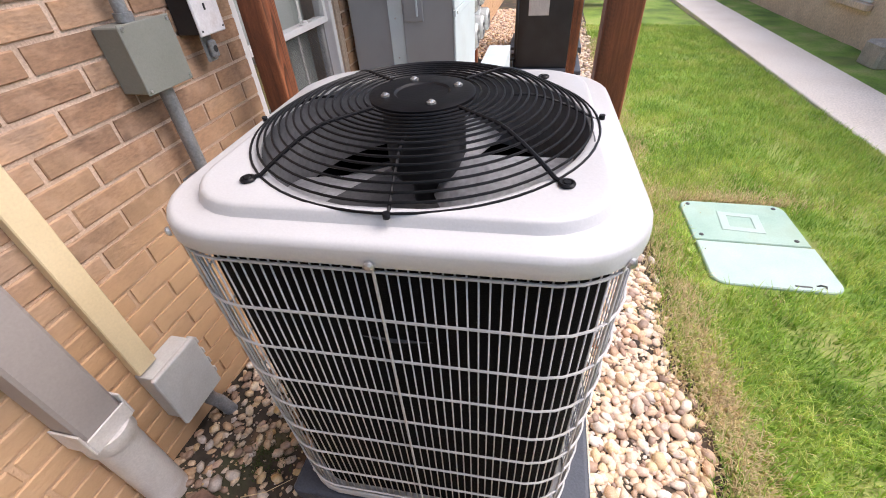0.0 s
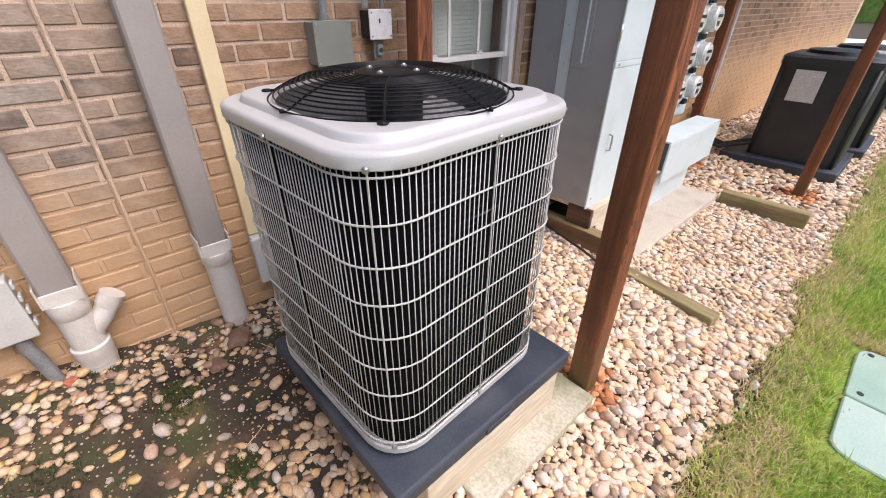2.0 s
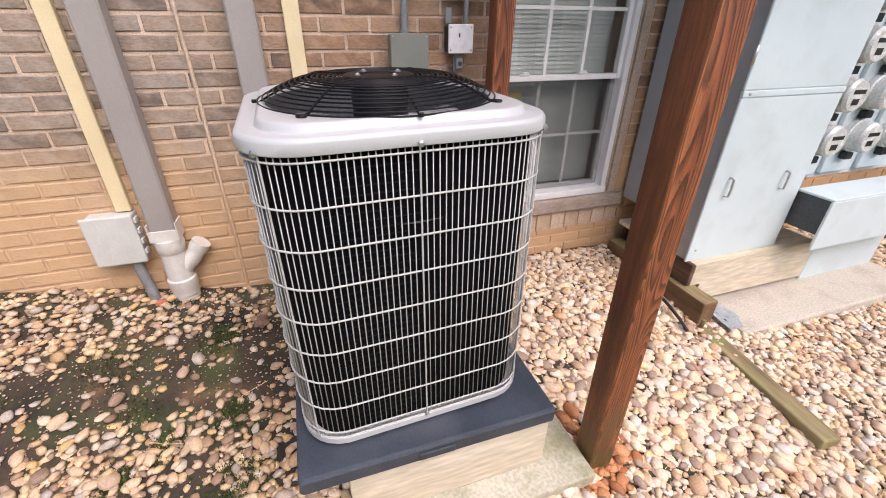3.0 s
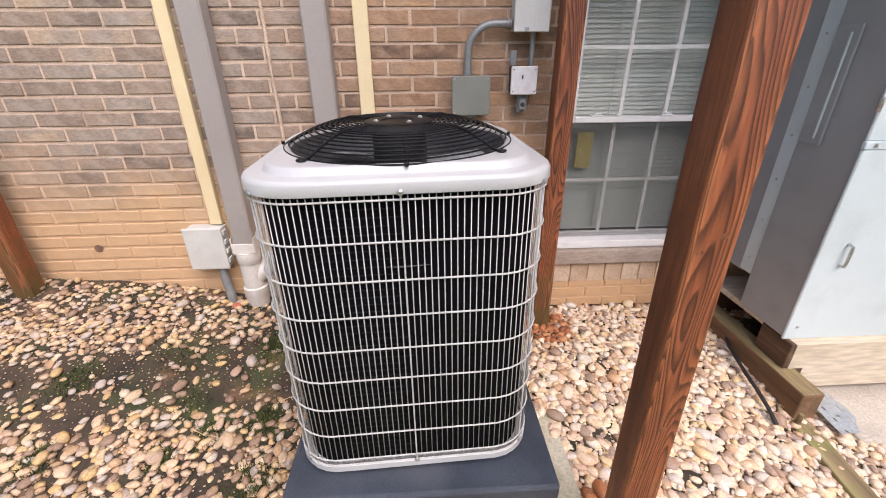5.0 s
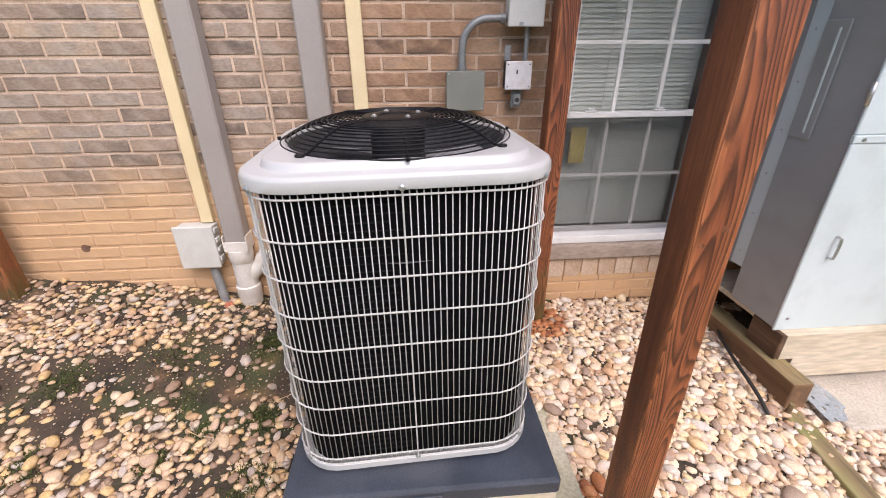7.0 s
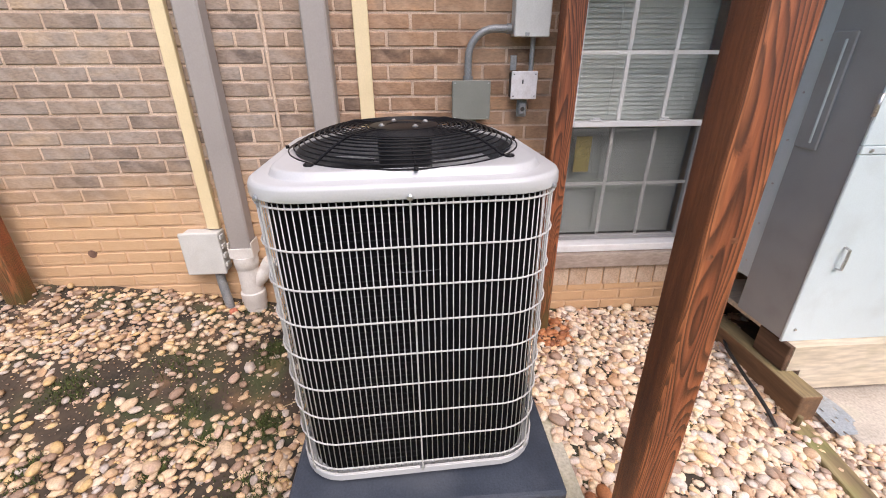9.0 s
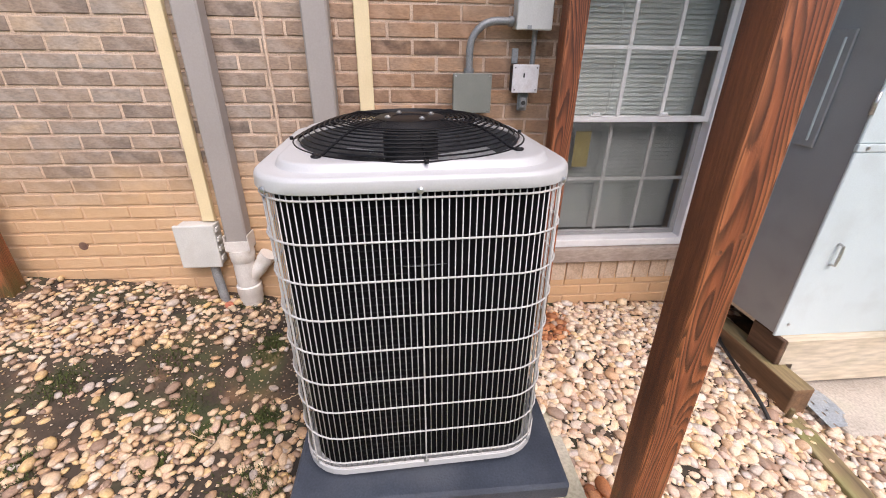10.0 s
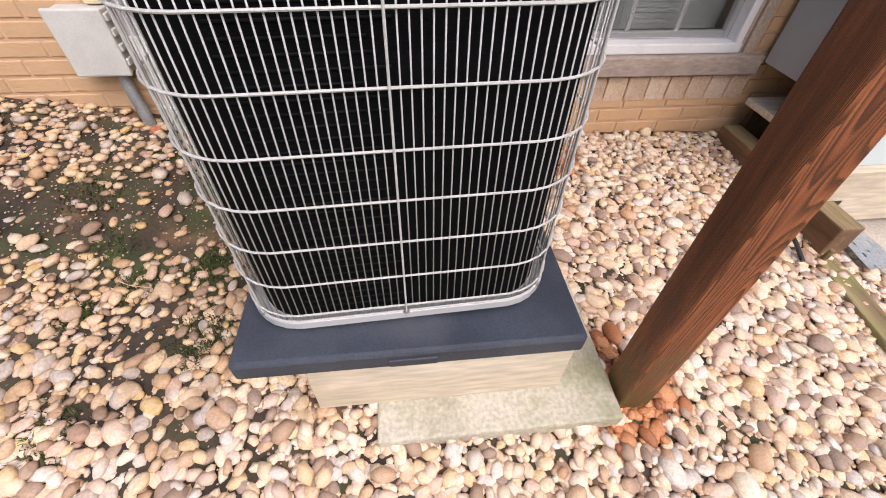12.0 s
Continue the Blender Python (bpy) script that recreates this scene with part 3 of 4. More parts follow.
def build_condenser():
    u = thing("air_conditioner", "light grey outdoor condenser unit with wire guard on a dark pad", "air conditioner", (CX, CY, ZB))
    u.matrix_basis = pose(CX, CY, ZB, 0.5, 0, 2.1)
    L = lambda z: z - ZB
    # base pan
    bm = bmesh.new()
    loft(bm, [ring_pts(HALF - 0.03, RAD - 0.02, -0.004), ring_pts(HALF - 0.03, RAD - 0.02, 0.016), ring_pts(HALF + 0.002, RAD, 0.018), ring_pts(HALF + 0.005, RAD, 0.021), ring_pts(HALF + 0.005, RAD, 0.041), ring_pts(HALF + 0.002, RAD, 0.043), ring_pts(HALF - 0.002, RAD, 0.041), ring_pts(HALF - 0.02, RAD - 0.02, 0.03)], True, True)
    part("base_pan", bm, m_lid, u, "light grey steel base pan")
    # coil
    bm = bmesh.new()
    hi = L(1.232)
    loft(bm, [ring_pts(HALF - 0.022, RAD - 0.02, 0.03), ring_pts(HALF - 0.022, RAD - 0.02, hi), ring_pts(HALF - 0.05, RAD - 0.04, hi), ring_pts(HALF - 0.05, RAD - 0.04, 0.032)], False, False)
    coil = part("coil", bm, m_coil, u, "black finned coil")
    bm = bmesh.new()
    for k in range(39):
        z = 0.06 + 0.0203 * k
        tube(bm, [(HALF - 0.0215, -0.215, z), (HALF - 0.0215, -0.01 + 0.02 * math.sin(k * 2.3), z)], 0.0022, 5)
    tagged(part("tubing", bm, m_tube, coil), "dark grey tube rows of the coil", kind="stuff")
    # lid
    H = HALF + 0.011
    bm = bmesh.new()
    R2 = RAD + 0.012
    loft(bm, [ring_pts(H - 0.006, R2, L(1.235)), ring_pts(H - 0.001, R2, L(1.233)), ring_pts(H, R2, L(1.235)), ring_pts(H - 0.001, R2, L(1.256)), ring_pts(H - 0.002, R2, L(1.259)), ring_pts(H - 0.005, R2 - 0.003, L(1.2635)), ring_pts(H - 0.010, R2 - 0.007, L(1.266)), ring_pts(H - 0.014, R2 - 0.01, L(1.2666)),
              ring_pts(H - 0.040, R2 - 0.026, L(1.266)), ring_pts(H - 0.043, R2 - 0.028, L(1.267)), ring_pts(H - 0.046, R2 - 0.03, L(1.272)), ring_pts(H - 0.049, R2 - 0.033, L(1.2795)), ring_pts(H - 0.052, R2 - 0.035, L(1.2825)), ring_pts(H - 0.056, R2 - 0.038, L(1.2835)), ring_pts(H - 0.062, R2 - 0.043, L(1.2835)), circle(0.300, L(1.282)), circle(0.296, L(1.2815)), circle(0.291, L(1.279)), circle(0.290, L(1.276))])
    part("fan_shroud", loft(bmesh.new(), [circle(0.2895, L(1.277)), circle(0.288, L(1.25)), circle(0.286, L(1.12)), circle(0.289, L(1.12))]), m_shroud, u, "dark grey steel fan shroud")
    part("top_cover", bm, m_lid, u, "light grey painted steel top cover")
    # wire guard
    tall = L(1.223)
    bm = bmesh.new()
    tube(bm, ring_pts(HALF + 0.003, RAD, 0.046), 0.0024, 6, closed=True)
    g = part("wire_guard", bm, m_wire, u, "pale grey welded wire guard")
    hoop = None
    rows = [L(0.448 + i * (1.2195 - 0.448) / 8) for i in range(9)]
    for z in rows:
        if hoop is None:
            hoop = mesh_of("hoop", tube(bmesh.new(), ring_pts(HALF + 0.0035, RAD, 0), 0.0024, 6, closed=True), m_wire)
        h = new("hoop", hoop)
        h.parent, h.location = g, (0, 0, z)
    thin = mesh_of("wire", tube(bmesh.new(), [(0, 0, 0.043), (0, 0, tall + 0.006)], 0.0014, 5), m_wire)
    thick = mesh_of("strap", box(bmesh.new(), -0.001, 0.0032, -0.002, 0.002, 0.03, tall + 0.02, 0.001), m_wire)
    pts = perimeter(HALF, RAD, 0.0148)
    m = len(pts)
    for i, (p, d) in enumerate(pts):
        main = i % (m // 8) == 0
        o = new("strap" if main else "wire", thick if main else thin)
        o.parent, o.location = g, p + d * (0.004 if main else 0.0)
        o.rotation_euler = (0, 0, math.atan2(d.y, d.x))
        if main:
            for z in (L(1.238), L(0.427)):
                bm = bmesh.new()
                a = p + d * (0.012 if z > 0.5 else 0.003)
                tube(bm, [a + Vector((0, 0, z)), a + d * 0.004 + Vector((0, 0, z)), a + d * 0.0065 + Vector((0, 0, z))], [0.0072, 0.007, 0.0035], 10)
                part("screw", bm, m_zinc, u)
    # fan guard
    prof = lambda r: L(1.283 + 0.047 * (1 - (max(0.0, r - 0.185) / 0.1215) ** 1.45))
    f = part("fan_guard", loft(bmesh.new(), [circle(0.094, prof(0.09) - 0.003, 48), circle(0.094, prof(0.09) + 0.002, 48), circle(0.088, prof(0.09) + 0.004, 48), circle(0.05, prof(0.09) + 0.004, 48), circle(0.046, prof(0.09) + 0.001, 48)], True, True), m_black, u, "black domed wire fan guard")
    for i in range(16):
        r = 0.103 + (0.3064 - 0.103) * i / 15
        part("ring", tube(bmesh.new(), circle(r, prof(r), 72), 0.0021, 6, closed=True), m_black, f)
    for k in range(8):
        a = math.radians(45 * k + 3)
        c, s = math.cos(a), math.sin(a)
        far = 0.324 if k % 2 else 0.313
        pp = [(rr * c, rr * s, prof(rr) + (0.001 if k % 2 else -0.004)) for rr in np.linspace(0.10 if k % 2 else 0.16, 0.304, 14)] + [(far * c, far * s, L(1.2845))]
        rib = part("rib", T(pp, 0.0034 if k % 2 else 0.0024, n=6), m_black, f)
        if k % 2:
            e = [(far * c + 0.009 * math.cos(q), far * s + 0.009 * math.sin(q), L(1.2855)) for q in np.linspace(0, 2 * math.pi, 14)[:-1]]
            part("eyelet", tube(bmesh.new(), e, 0.0032, 6, closed=True), m_black, rib)
        part("tab_screw", T([(far * c, far * s, L(1.281)), (far * c, far * s, L(1.289))], 0.0052, n=8), m_black, rib)
    for k in range(4):
        a = math.radians(90 * k + 25)
        x, y = 0.066 * math.cos(a), 0.066 * math.sin(a)
        z = prof(0.05) + 0.003
        part("bolt", T([(x, y, z), (x, y, z + 0.004), (x, y, z + 0.005), (x, y, z + 0.007)], [0.008, 0.008, 0.005, 0.004], n=8), m_zinc, f, "zinc bolt")
    # motor and fan
    mo = part("motor", loft(bmesh.new(), [circle(0.045, L(1.314), 40), circle(0.070, L(1.310), 40), circle(0.075, L(1.298), 40), circle(0.075, L(1.20), 40), circle(0.07, L(1.185), 40), circle(0.02, L(1.18), 40)], True, True), m_motor, u, "black fan motor")
    fan = part("fan_hub", T([(0, 0, L(1.185)), (0, 0, L(1.12))], 0.035, n=20), m_motor, u)
    for k in range(3):
        bm = bmesh.new()
        rows_ = []
        a0 = math.radians(120 * k - 38)
        for i in range(7):
            rr = 0.05 + 0.222 * i / 6
            row = []
            for j in range(9):
                t = j / 8 - 0.5
                ang = a0 + t * radians(64 - 8 * i / 6) + 0.12 * i / 6
                row.append(bm.verts.new((rr * math.cos(ang), rr * math.sin(ang), L(1.185) + t * 0.07 + 0.012 * math.cos(t * 3))))
            rows_.append(row)
        for i in range(6):
            for j in range(8):
                bm.faces.new((rows_[i][j], rows_[i][j + 1], rows_[i + 1][j + 1], rows_[i + 1][j])).smooth = True
        bmesh.ops.solidify(bm, geom=bm.faces[:], thickness=0.002)
        part("fan_blade", bm, m_blade, fan, "dull aluminium fan blade")
    # shaded partition and wiring inside
    bm = loft(bmesh.new(), [circle(0.33, L(1.05), 24), circle(0.33, L(1.049), 24)], True, True)
    part("inner_shroud", bm, m_shroud, u)
    return u


build_condenser()


# ---- fittings on the wall ----
def downspout(y0, y1, zb, label, wye):
    d = thing("downspout", label, "downspout", (0, (y0 + y1) / 2, zb), group="downspouts")
    h, w = 2.6 - zb, (y1 - y0) / 2
    bm = bmesh.new()
    lp = lambda z: [(x, y, z) for x, y in ((0.012, -w), (0.012, -w + 0.002), (0.012, w - 0.002), (0.012, w), (0.082, w), (0.090, w - 0.008), (0.090, w * 0.4), (0.090, -w * 0.4), (0.090, -w + 0.008), (0.082, -w))]
    loft(bm, [lp(0.0), lp(h)], True, True, False)
    part("pipe", bm, m_spout, d)
    part("crimped_end", B(0.016, 0.086, -w + 0.004, w - 0.004, -0.02, 0.002, 0.003), m_spout, d)
    a = thing("drain_adapter", "dirty white PVC drain pipe" + (" with angled branch" if wye else "") + " at the wall foot", "drain pipe", (0.052, (y0 + y1) / 2, zb), group="drain adapters")
    w += 0.008
    bm = bmesh.new()
    box(bm, -0.048, 0.046, -w, -w + 0.006, -0.05, 0.035, 0.002)
    box(bm, -0.048, 0.046, w - 0.006, w, -0.05, 0.035, 0.002)
    box(bm, 0.040, 0.0465, -w + 0.006, w - 0.006, -0.05, 0.004, 0.002)
    box(bm, -0.048, 0.040, -w + 0.006, w - 0.006, -0.056, -0.006)
    part("socket", bm, m_pvc, a)
    gz = ground_z(0.06, (y0 + y1) / 2) - 0.06 - zb
    if wye:
        prof = [(0.06, -0.05), (0.062, -0.08), (0.059, -0.115), (0.055, -0.12), (0.055, -0.26), (0.063, -0.265), (0.064, -0.31), (0.060, -0.318), (0.060, -0.35), (0.056, -0.355), (0.056, gz)]
    else:
        prof = [(0.06, -0.05), (0.062, -0.09), (0.056, -0.10), (0.054, -0.11), (0.054, gz)]
    part("pipe", T([(0, 0, z) for _, z in prof], [r for r, _ in prof], n=28), m_pvc, a)
    if wye:
        part("branch", T([(0, 0.0, -0.24), (0, 0.075, -0.165), (0, 0.1, -0.13), (0, 0.102, -0.128), (0, 0.13, -0.09)], [0.04, 0.038, 0.037, 0.042, 0.042], n=20), m_pvc, a)
    return d


downspout(-0.155, -0.05, 0.615, "taupe rectangular metal downspout on the brick wall", True)
downspout(0.348, 0.456, 0.61, "taupe rectangular metal downspout behind the condenser", False)


def cable_channel(y0, y1, zb, box_y0, box_y1, bz0, bz1, label):
    c = thing("cable_channel", label, "cable channel", (0, (y0 + y1) / 2, zb), group="cable channels")
    w = (y1 - y0) / 2
    part("base", B(0.001, 0.018, -w + 0.002, w - 0.002, 0, 2.6 - zb), m_cream, c)
    part("cover", B(0.0185, 0.033, -w, w, 0, 2.6 - zb, 0.003), m_cream, c)
    b = thing("junction_box", "pale grey plastic junction box on the brick wall", "junction box", (0, (box_y0 + box_y1) / 2, bz0), group="wall boxes")
    w, h = (box_y1 - box_y0) / 2, bz1 - bz0
    part("body", B(0.0, 0.07, -w + 0.012, w - 0.004, 0.006, h - 0.006, 0.006, 2), m_boxgrey, b)
    part("lid", B(0.07, 0.088, -w, w, 0, h, 0.007, 2), m_boxgrey, b)
    for k in range(4):
        z = h * (0.16 + 0.22 * k)
        part("hinge_clip", B(0.045, 0.082, w + 0.001, w + 0.010, z, z + 0.026, 0.003), m_boxgrey, b)
    y = (box_y0 + box_y1) / 2 + 0.04
    gz = ground_z(0.06, y) - 0.05
    solid("conduit", T([(0.045, y, bz0 + 0.004), (0.045, y, bz0 - 0.06), (0.06, y + 0.01, bz0 - 0.09), (0.075, y + 0.03, gz)], 0.023, n=16), m_conduit, "grey plastic conduit running into the soil", "conduit", group="conduits")


cable_channel(-0.269, -0.210, 0.706, -0.396, -0.20, 0.472, 0.706, "cream square cable channel on the brick wall")
cable_channel(0.557, 0.622, 0.565, 0.545, 0.72, 0.33, 0.565, "cream square cable channel behind the condenser")
bm = bmesh.new()
zz = 0.16
pts = []
while zz < 2.62:
    pts.append((0.002, 0.166 + 0.006 * noise.noise((0, zz * 3, 2)), zz))
    zz += 0.08
tube(bm, pts, 0.008, 6)
solid("trim", bm, m_mortar, "narrow sealant joint running up the bricks", "sealant joint", kind="structure")


def electrical():
    g = thing("junction_box", "grey-green steel junction box with conduit on the bricks", "junction box", (0, 1.07, 1.24), group="wall boxes")
    part("body", B(0.0, 0.082, -0.082, 0.082, 0.0, 0.162, 0.003), m_steel, g)
    part("cover", B(0.0825, 0.087, -0.087, 0.087, -0.003, 0.167, 0.002), m_steel, g)
    for y in (-0.076, 0.076):
        for z in (0.008, 0.156):
            part("screw", T([(0.087, y, z), (0.09, y, z)], 0.004, n=8), m_zinc, g)
    pts = [(0.045, 1.057, 1.403), (0.045, 1.057, 1.50)]
    for k in range(1, 9):
        a = math.pi / 2 * k / 8
        pts.append((0.045, 1.057 + 0.115 * (1 - math.cos(a)), 1.50 + 0.115 * math.sin(a)))
    pts.append((0.045, 1.245, 1.615))
    c = thing("conduit", "grey bent metal conduit between two wall boxes", "conduit", (0, 0, 0), group="conduits")
    part("pipe", T(pts, 0.0165, n=14), m_conduit, c)
    part("fitting", T([(0.045, 1.057, 1.404), (0.045, 1.057, 1.425)], 0.022, n=14), m_conduit, c)
    part("fitting", T([(0.045, 1.225, 1.615), (0.045, 1.245, 1.615)], 0.021, n=14), m_conduit, c)
    t = thing("disconnect_box", "grey weathered steel box above the white switch cover", "electrical box", (0, 1.322, 1.585), group="wall boxes")
    part("body", B(0.0, 0.10, -0.07, 0.072, 0.0, 0.42, 0.005, 2), m_boxgrey, t)
    part("cover", B(0.1005, 0.112, -0.077, 0.078, -0.006, 0.425, 0.004), m_boxgrey, t)
    part("drip_tab", B(0.112, 0.115, -0.03, -0.012, -0.002, 0.012), m_conduit, t)
    s = thing("switch_box", "white metal switch cover on a small grey box", "switch box", (0, 1.311, 1.325), group="wall boxes")
    part("body", B(0.0, 0.08, -0.053, 0.053, 0.004, 0.114, 0.004), m_dark, s)
    part("cover", B(0.0805, 0.089, -0.061, 0.059, 0.0, 0.12, 0.003), m_whitebox, s)
    for y in (-0.05, 0.048):
        for z in (0.014, 0.106):
            part("screw", T([(0.089, y, z), (0.091, y, z)], 0.003, n=8), m_dark, s)
    part("toggle", B(0.089, 0.093, -0.012, -0.006, 0.066, 0.084, 0.001), m_dark, s)
    part("upper_lug", B(0.04, 0.047, -0.062, -0.032, 0.121, 0.185, 0.003), m_conduit, s)
    lug = part("lower_lug", box(box(bmesh.new(), 0.04, 0.05, -0.02, 0.028, -0.082, -0.001, 0.004), 0.05, 0.068, -0.012, 0.02, -0.07, -0.02, 0.005), m_conduit, s)
    part("keyhole", T([(0.068, 0.004, -0.045), (0.0695, 0.004, -0.045)], 0.010, n=14), m_dark, lug)
    solid("conduit", T([(0.05, 1.345, 1.585), (0.05, 1.345, 1.445)], 0.011, n=12), m_conduit, "short dark threaded conduit between two boxes", "conduit", group="conduits")
    d = thing("conduit", "grey metal conduit running down the bricks behind the condenser", "conduit", (0, 0, 0), group="conduits")
    part("pipe", T([(0.045, 1.08, 1.24), (0.045, 1.08, 0.62), (0.06, 1.07, 0.55), (0.2, 1.03, 0.46), (0.56, 0.98, 0.44)], 0.02, n=14), m_conduit, d)
    part("strap", box(box(bmesh.new(), 0.0, 0.068, 1.054, 1.106, 0.93, 0.955, 0.002), 0.0, 0.004, 1.03, 1.13, 0.93, 0.955), m_conduit, d)
    # thin brown disc in place of a round smudge on the bricks
    bm = bmesh.new()
    tube(bm, [(-0.006, -0.897, 0.574), (0.0022, -0.897, 0.574)], 0.022, 12)
    solid("plug", bm, m_rock, "brown round disc standing for a smudge on the brick wall", "plug")


electrical()


# ---- meter cabinets ----
def build_cabinets():
    c = thing("meter_cabinet", "pale blue-grey steel meter cabinet on a raised platform", "cabinet", (0, 2.468, 0.31))
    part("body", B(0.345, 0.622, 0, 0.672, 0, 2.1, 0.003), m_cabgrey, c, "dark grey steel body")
    part("side_flange", B(0.262, 0.344, 0.008, 0.06, 0.17, 2.1, 0.003), m_cab, c)
    for k in range(9):
        z = 0.25 + 0.2 * k
        part("screw", T([(0.30, 0.008, z), (0.30, 0.005, z)], 0.005, n=8), m_zinc, c)
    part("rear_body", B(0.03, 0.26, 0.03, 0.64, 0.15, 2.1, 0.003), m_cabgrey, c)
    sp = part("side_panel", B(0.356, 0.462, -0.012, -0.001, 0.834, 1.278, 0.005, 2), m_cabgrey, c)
    part("rib", B(0.424, 0.436, -0.018, -0.0125, 0.86, 1.25, 0.003), m_cab, sp)
    up = part("upper_door", B(0.6225, 0.636, -0.006, 0.674, 0.886, 2.1, 0.004), m_cab, c)
    part("hinge", T([(0.632, -0.010, 0.99), (0.632, -0.010, 1.07)], 0.008, n=10), m_zinc, up)
    part("rail", B(0.6225, 0.640, -0.008, 0.674, 0.855, 0.885, 0.003), m_cab, c)
    part("rail_bolt", T([(0.640, 0.03, 0.87), (0.645, 0.03, 0.87)], 0.007, n=10), m_zinc, c)
    lo = part("lower_door", B(0.6225, 0.636, -0.006, 0.674, -0.008, 0.854, 0.004), m_cab, c)
    for y in (0.105, 0.50):
        part("handle", T([(0.637, y, 0.37), (0.658, y, 0.375), (0.660, y, 0.42), (0.658, y, 0.465), (0.637, y, 0.47)], 0.006, n=8), m_zinc, lo)
    part("door_bolt", T([(0.636, 0.04, 0.06), (0.641, 0.04, 0.06)], 0.006, n=8), m_zinc, lo)

    b = thing("meter_bank", "pale steel meter bank with rows of round electricity meters", "meter bank", (0, 3.142, 0.66))
    part("backplate", B(0.2, 0.52, 0.0, 0.95, 0, 1.4, 0.004), m_cab, b)
    for i, y in enumerate((0.11, 0.40, 0.72)):
        part("meter_panel", B(0.5205, 0.545, y - 0.12, y + 0.12, 0.03, 1.4, 0.004), m_cab, b)
        for k in range(4):
            z = 0.25 + 0.232 * k
            sck = part("meter", T([(0.545, y, z), (0.575, y, z), (0.58, y, z), (0.63, y, z), (0.645, y, z)], [0.092, 0.092, 0.083, 0.083, 0.072], n=28), m_meterface, b, "round glass electricity meter")
            part("dial", B(0.6455, 0.647, y - 0.045, y + 0.045, z + 0.012, z + 0.032), m_dark, sck)
            part("register", B(0.6455, 0.647, y - 0.03, y + 0.02, z - 0.042, z - 0.012), m_dark, sck)
            part("latch", B(0.545, 0.585, y - 0.03, y + 0.03, z - 0.135, z - 0.096, 0.004), m_dark, b)
    part("red_tag", B(0.647, 0.66, 0.35, 0.44, 0.86, 0.93, 0.004), m_red, b, "red plastic seal tag")

    t = thing("wire_trough", "open pale steel wiring trough below the meters", "trough", (0, 3.15, 0.37))
    part("top", B(0.622, 0.812, 0, 0.96, 0.272, 0.286, 0.003), m_cab, t)
    part("front", B(0.8, 0.813, -0.004, 0.96, -0.015, 0.271, 0.003), m_cab, t)
    # solid end of the pale trough, its shade put into a dark colour
    part("end_panel", B(0.626, 0.798, 0.004, 0.012, 0.075, 0.27, 0.002), m_cabdark, t, "trough end panel, shade put into its dark colour")
    part("bottom", B(0.626, 0.798, 0.013, 0.955, 0.075, 0.085), m_cab, t)
    part("far_end", B(0.626, 0.798, 0.945, 0.958, 0.086, 0.27), m_cab, t)

    p = thing("platform", "cream painted timber platform under the meter cabinet", "platform", (0, 2.468, 0.03))
    notched = [(0.031, 0.137), (0.031, 0.272), (0.98, 0.272), (0.98, 0.022), (0.104, 0.022), (0.104, 0.137)]
    part("front_board", loft(bmesh.new(), [[(x, y, z) for y, z in notched] for x in (0.64, 0.68)], True, True, False), m_board, p)
    part("side_board", B(0.50, 0.679, 0.006, 0.03, 0.137, 0.274, 0.004), m_timber_d, p, "dark brown side board")
    part("top_board", B(0.05, 0.639, 0.032, 0.98, 0.24, 0.272, 0.004), m_board, p)
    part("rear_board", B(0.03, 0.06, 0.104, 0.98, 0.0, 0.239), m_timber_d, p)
    solid("panel", B(0.655, 0.675, 3.46, 4.16, -0.03, 0.30, 0.004), m_cab, "pale grey sheet metal panel leaning on concrete", "panel")
    solid("concrete_base", B(0.1, 0.97, 2.64, 4.19, -0.16, 0.022, 0.015, 2), m_concrete, "stained pale concrete base under the cabinets", "concrete base")


build_cabinets()

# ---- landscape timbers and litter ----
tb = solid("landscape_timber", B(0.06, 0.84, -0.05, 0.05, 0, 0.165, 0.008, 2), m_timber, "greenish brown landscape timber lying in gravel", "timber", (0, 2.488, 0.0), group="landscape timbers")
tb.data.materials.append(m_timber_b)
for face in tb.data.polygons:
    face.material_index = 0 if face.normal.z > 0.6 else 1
solid("landscape_timber", B(0.0, 0.82, -0.046, 0.046, -0.09, 0.03, 0.008, 2), m_timber, "mossy sunken landscape timber edging the gravel", "timber", (0.74, 2.478, -0.004), -7.4, group="landscape timbers")
solid("landscape_timber", B(0.98, 1.62, -0.05, 0.05, -0.1, 0.06, 0.01, 2), m_timber, "greenish brown landscape timber across the gravel", "timber", (0, 4.26, -0.01), group="landscape timbers")


def bracket():
    """A flat galvanised strip with two rows of slots and a kinked end."""
    p = bmesh.new()
    nx, ny, dx, dy = 23, 15, 0.0095, 0.0095
    vs = [[p.verts.new((x * dx, y * dy, 0.006 * math.sin(x * 0.22) - 0.05 * (x * dx) ** 2)) for y in range(ny)] for x in range(nx)]
    for i in range(nx - 1):
        for j in range(ny - 1):
            slot = j in (3, 10) and i % 6 in (2, 3) or j == 6 and i % 9 == 4
            torn = i > 15 and j > 11 - (i - 16) * 0.5 or i < 5 and j < 8 - i * 2
            if not slot and not torn:
                p.faces.new((vs[i][j], vs[i + 1][j], vs[i + 1][j + 1], vs[i][j + 1]))
    bmesh.ops.delete(p, geom=[v for v in p.verts if not v.link_faces], context="VERTS")
    bmesh.ops.solidify(p, geom=p.faces[:], thickness=0.002)
    solid("metal_plate", p, m_metalplate, "bent galvanised perforated plate lying on gravel", "plate", (0.735, 2.55, 0.055), 2)


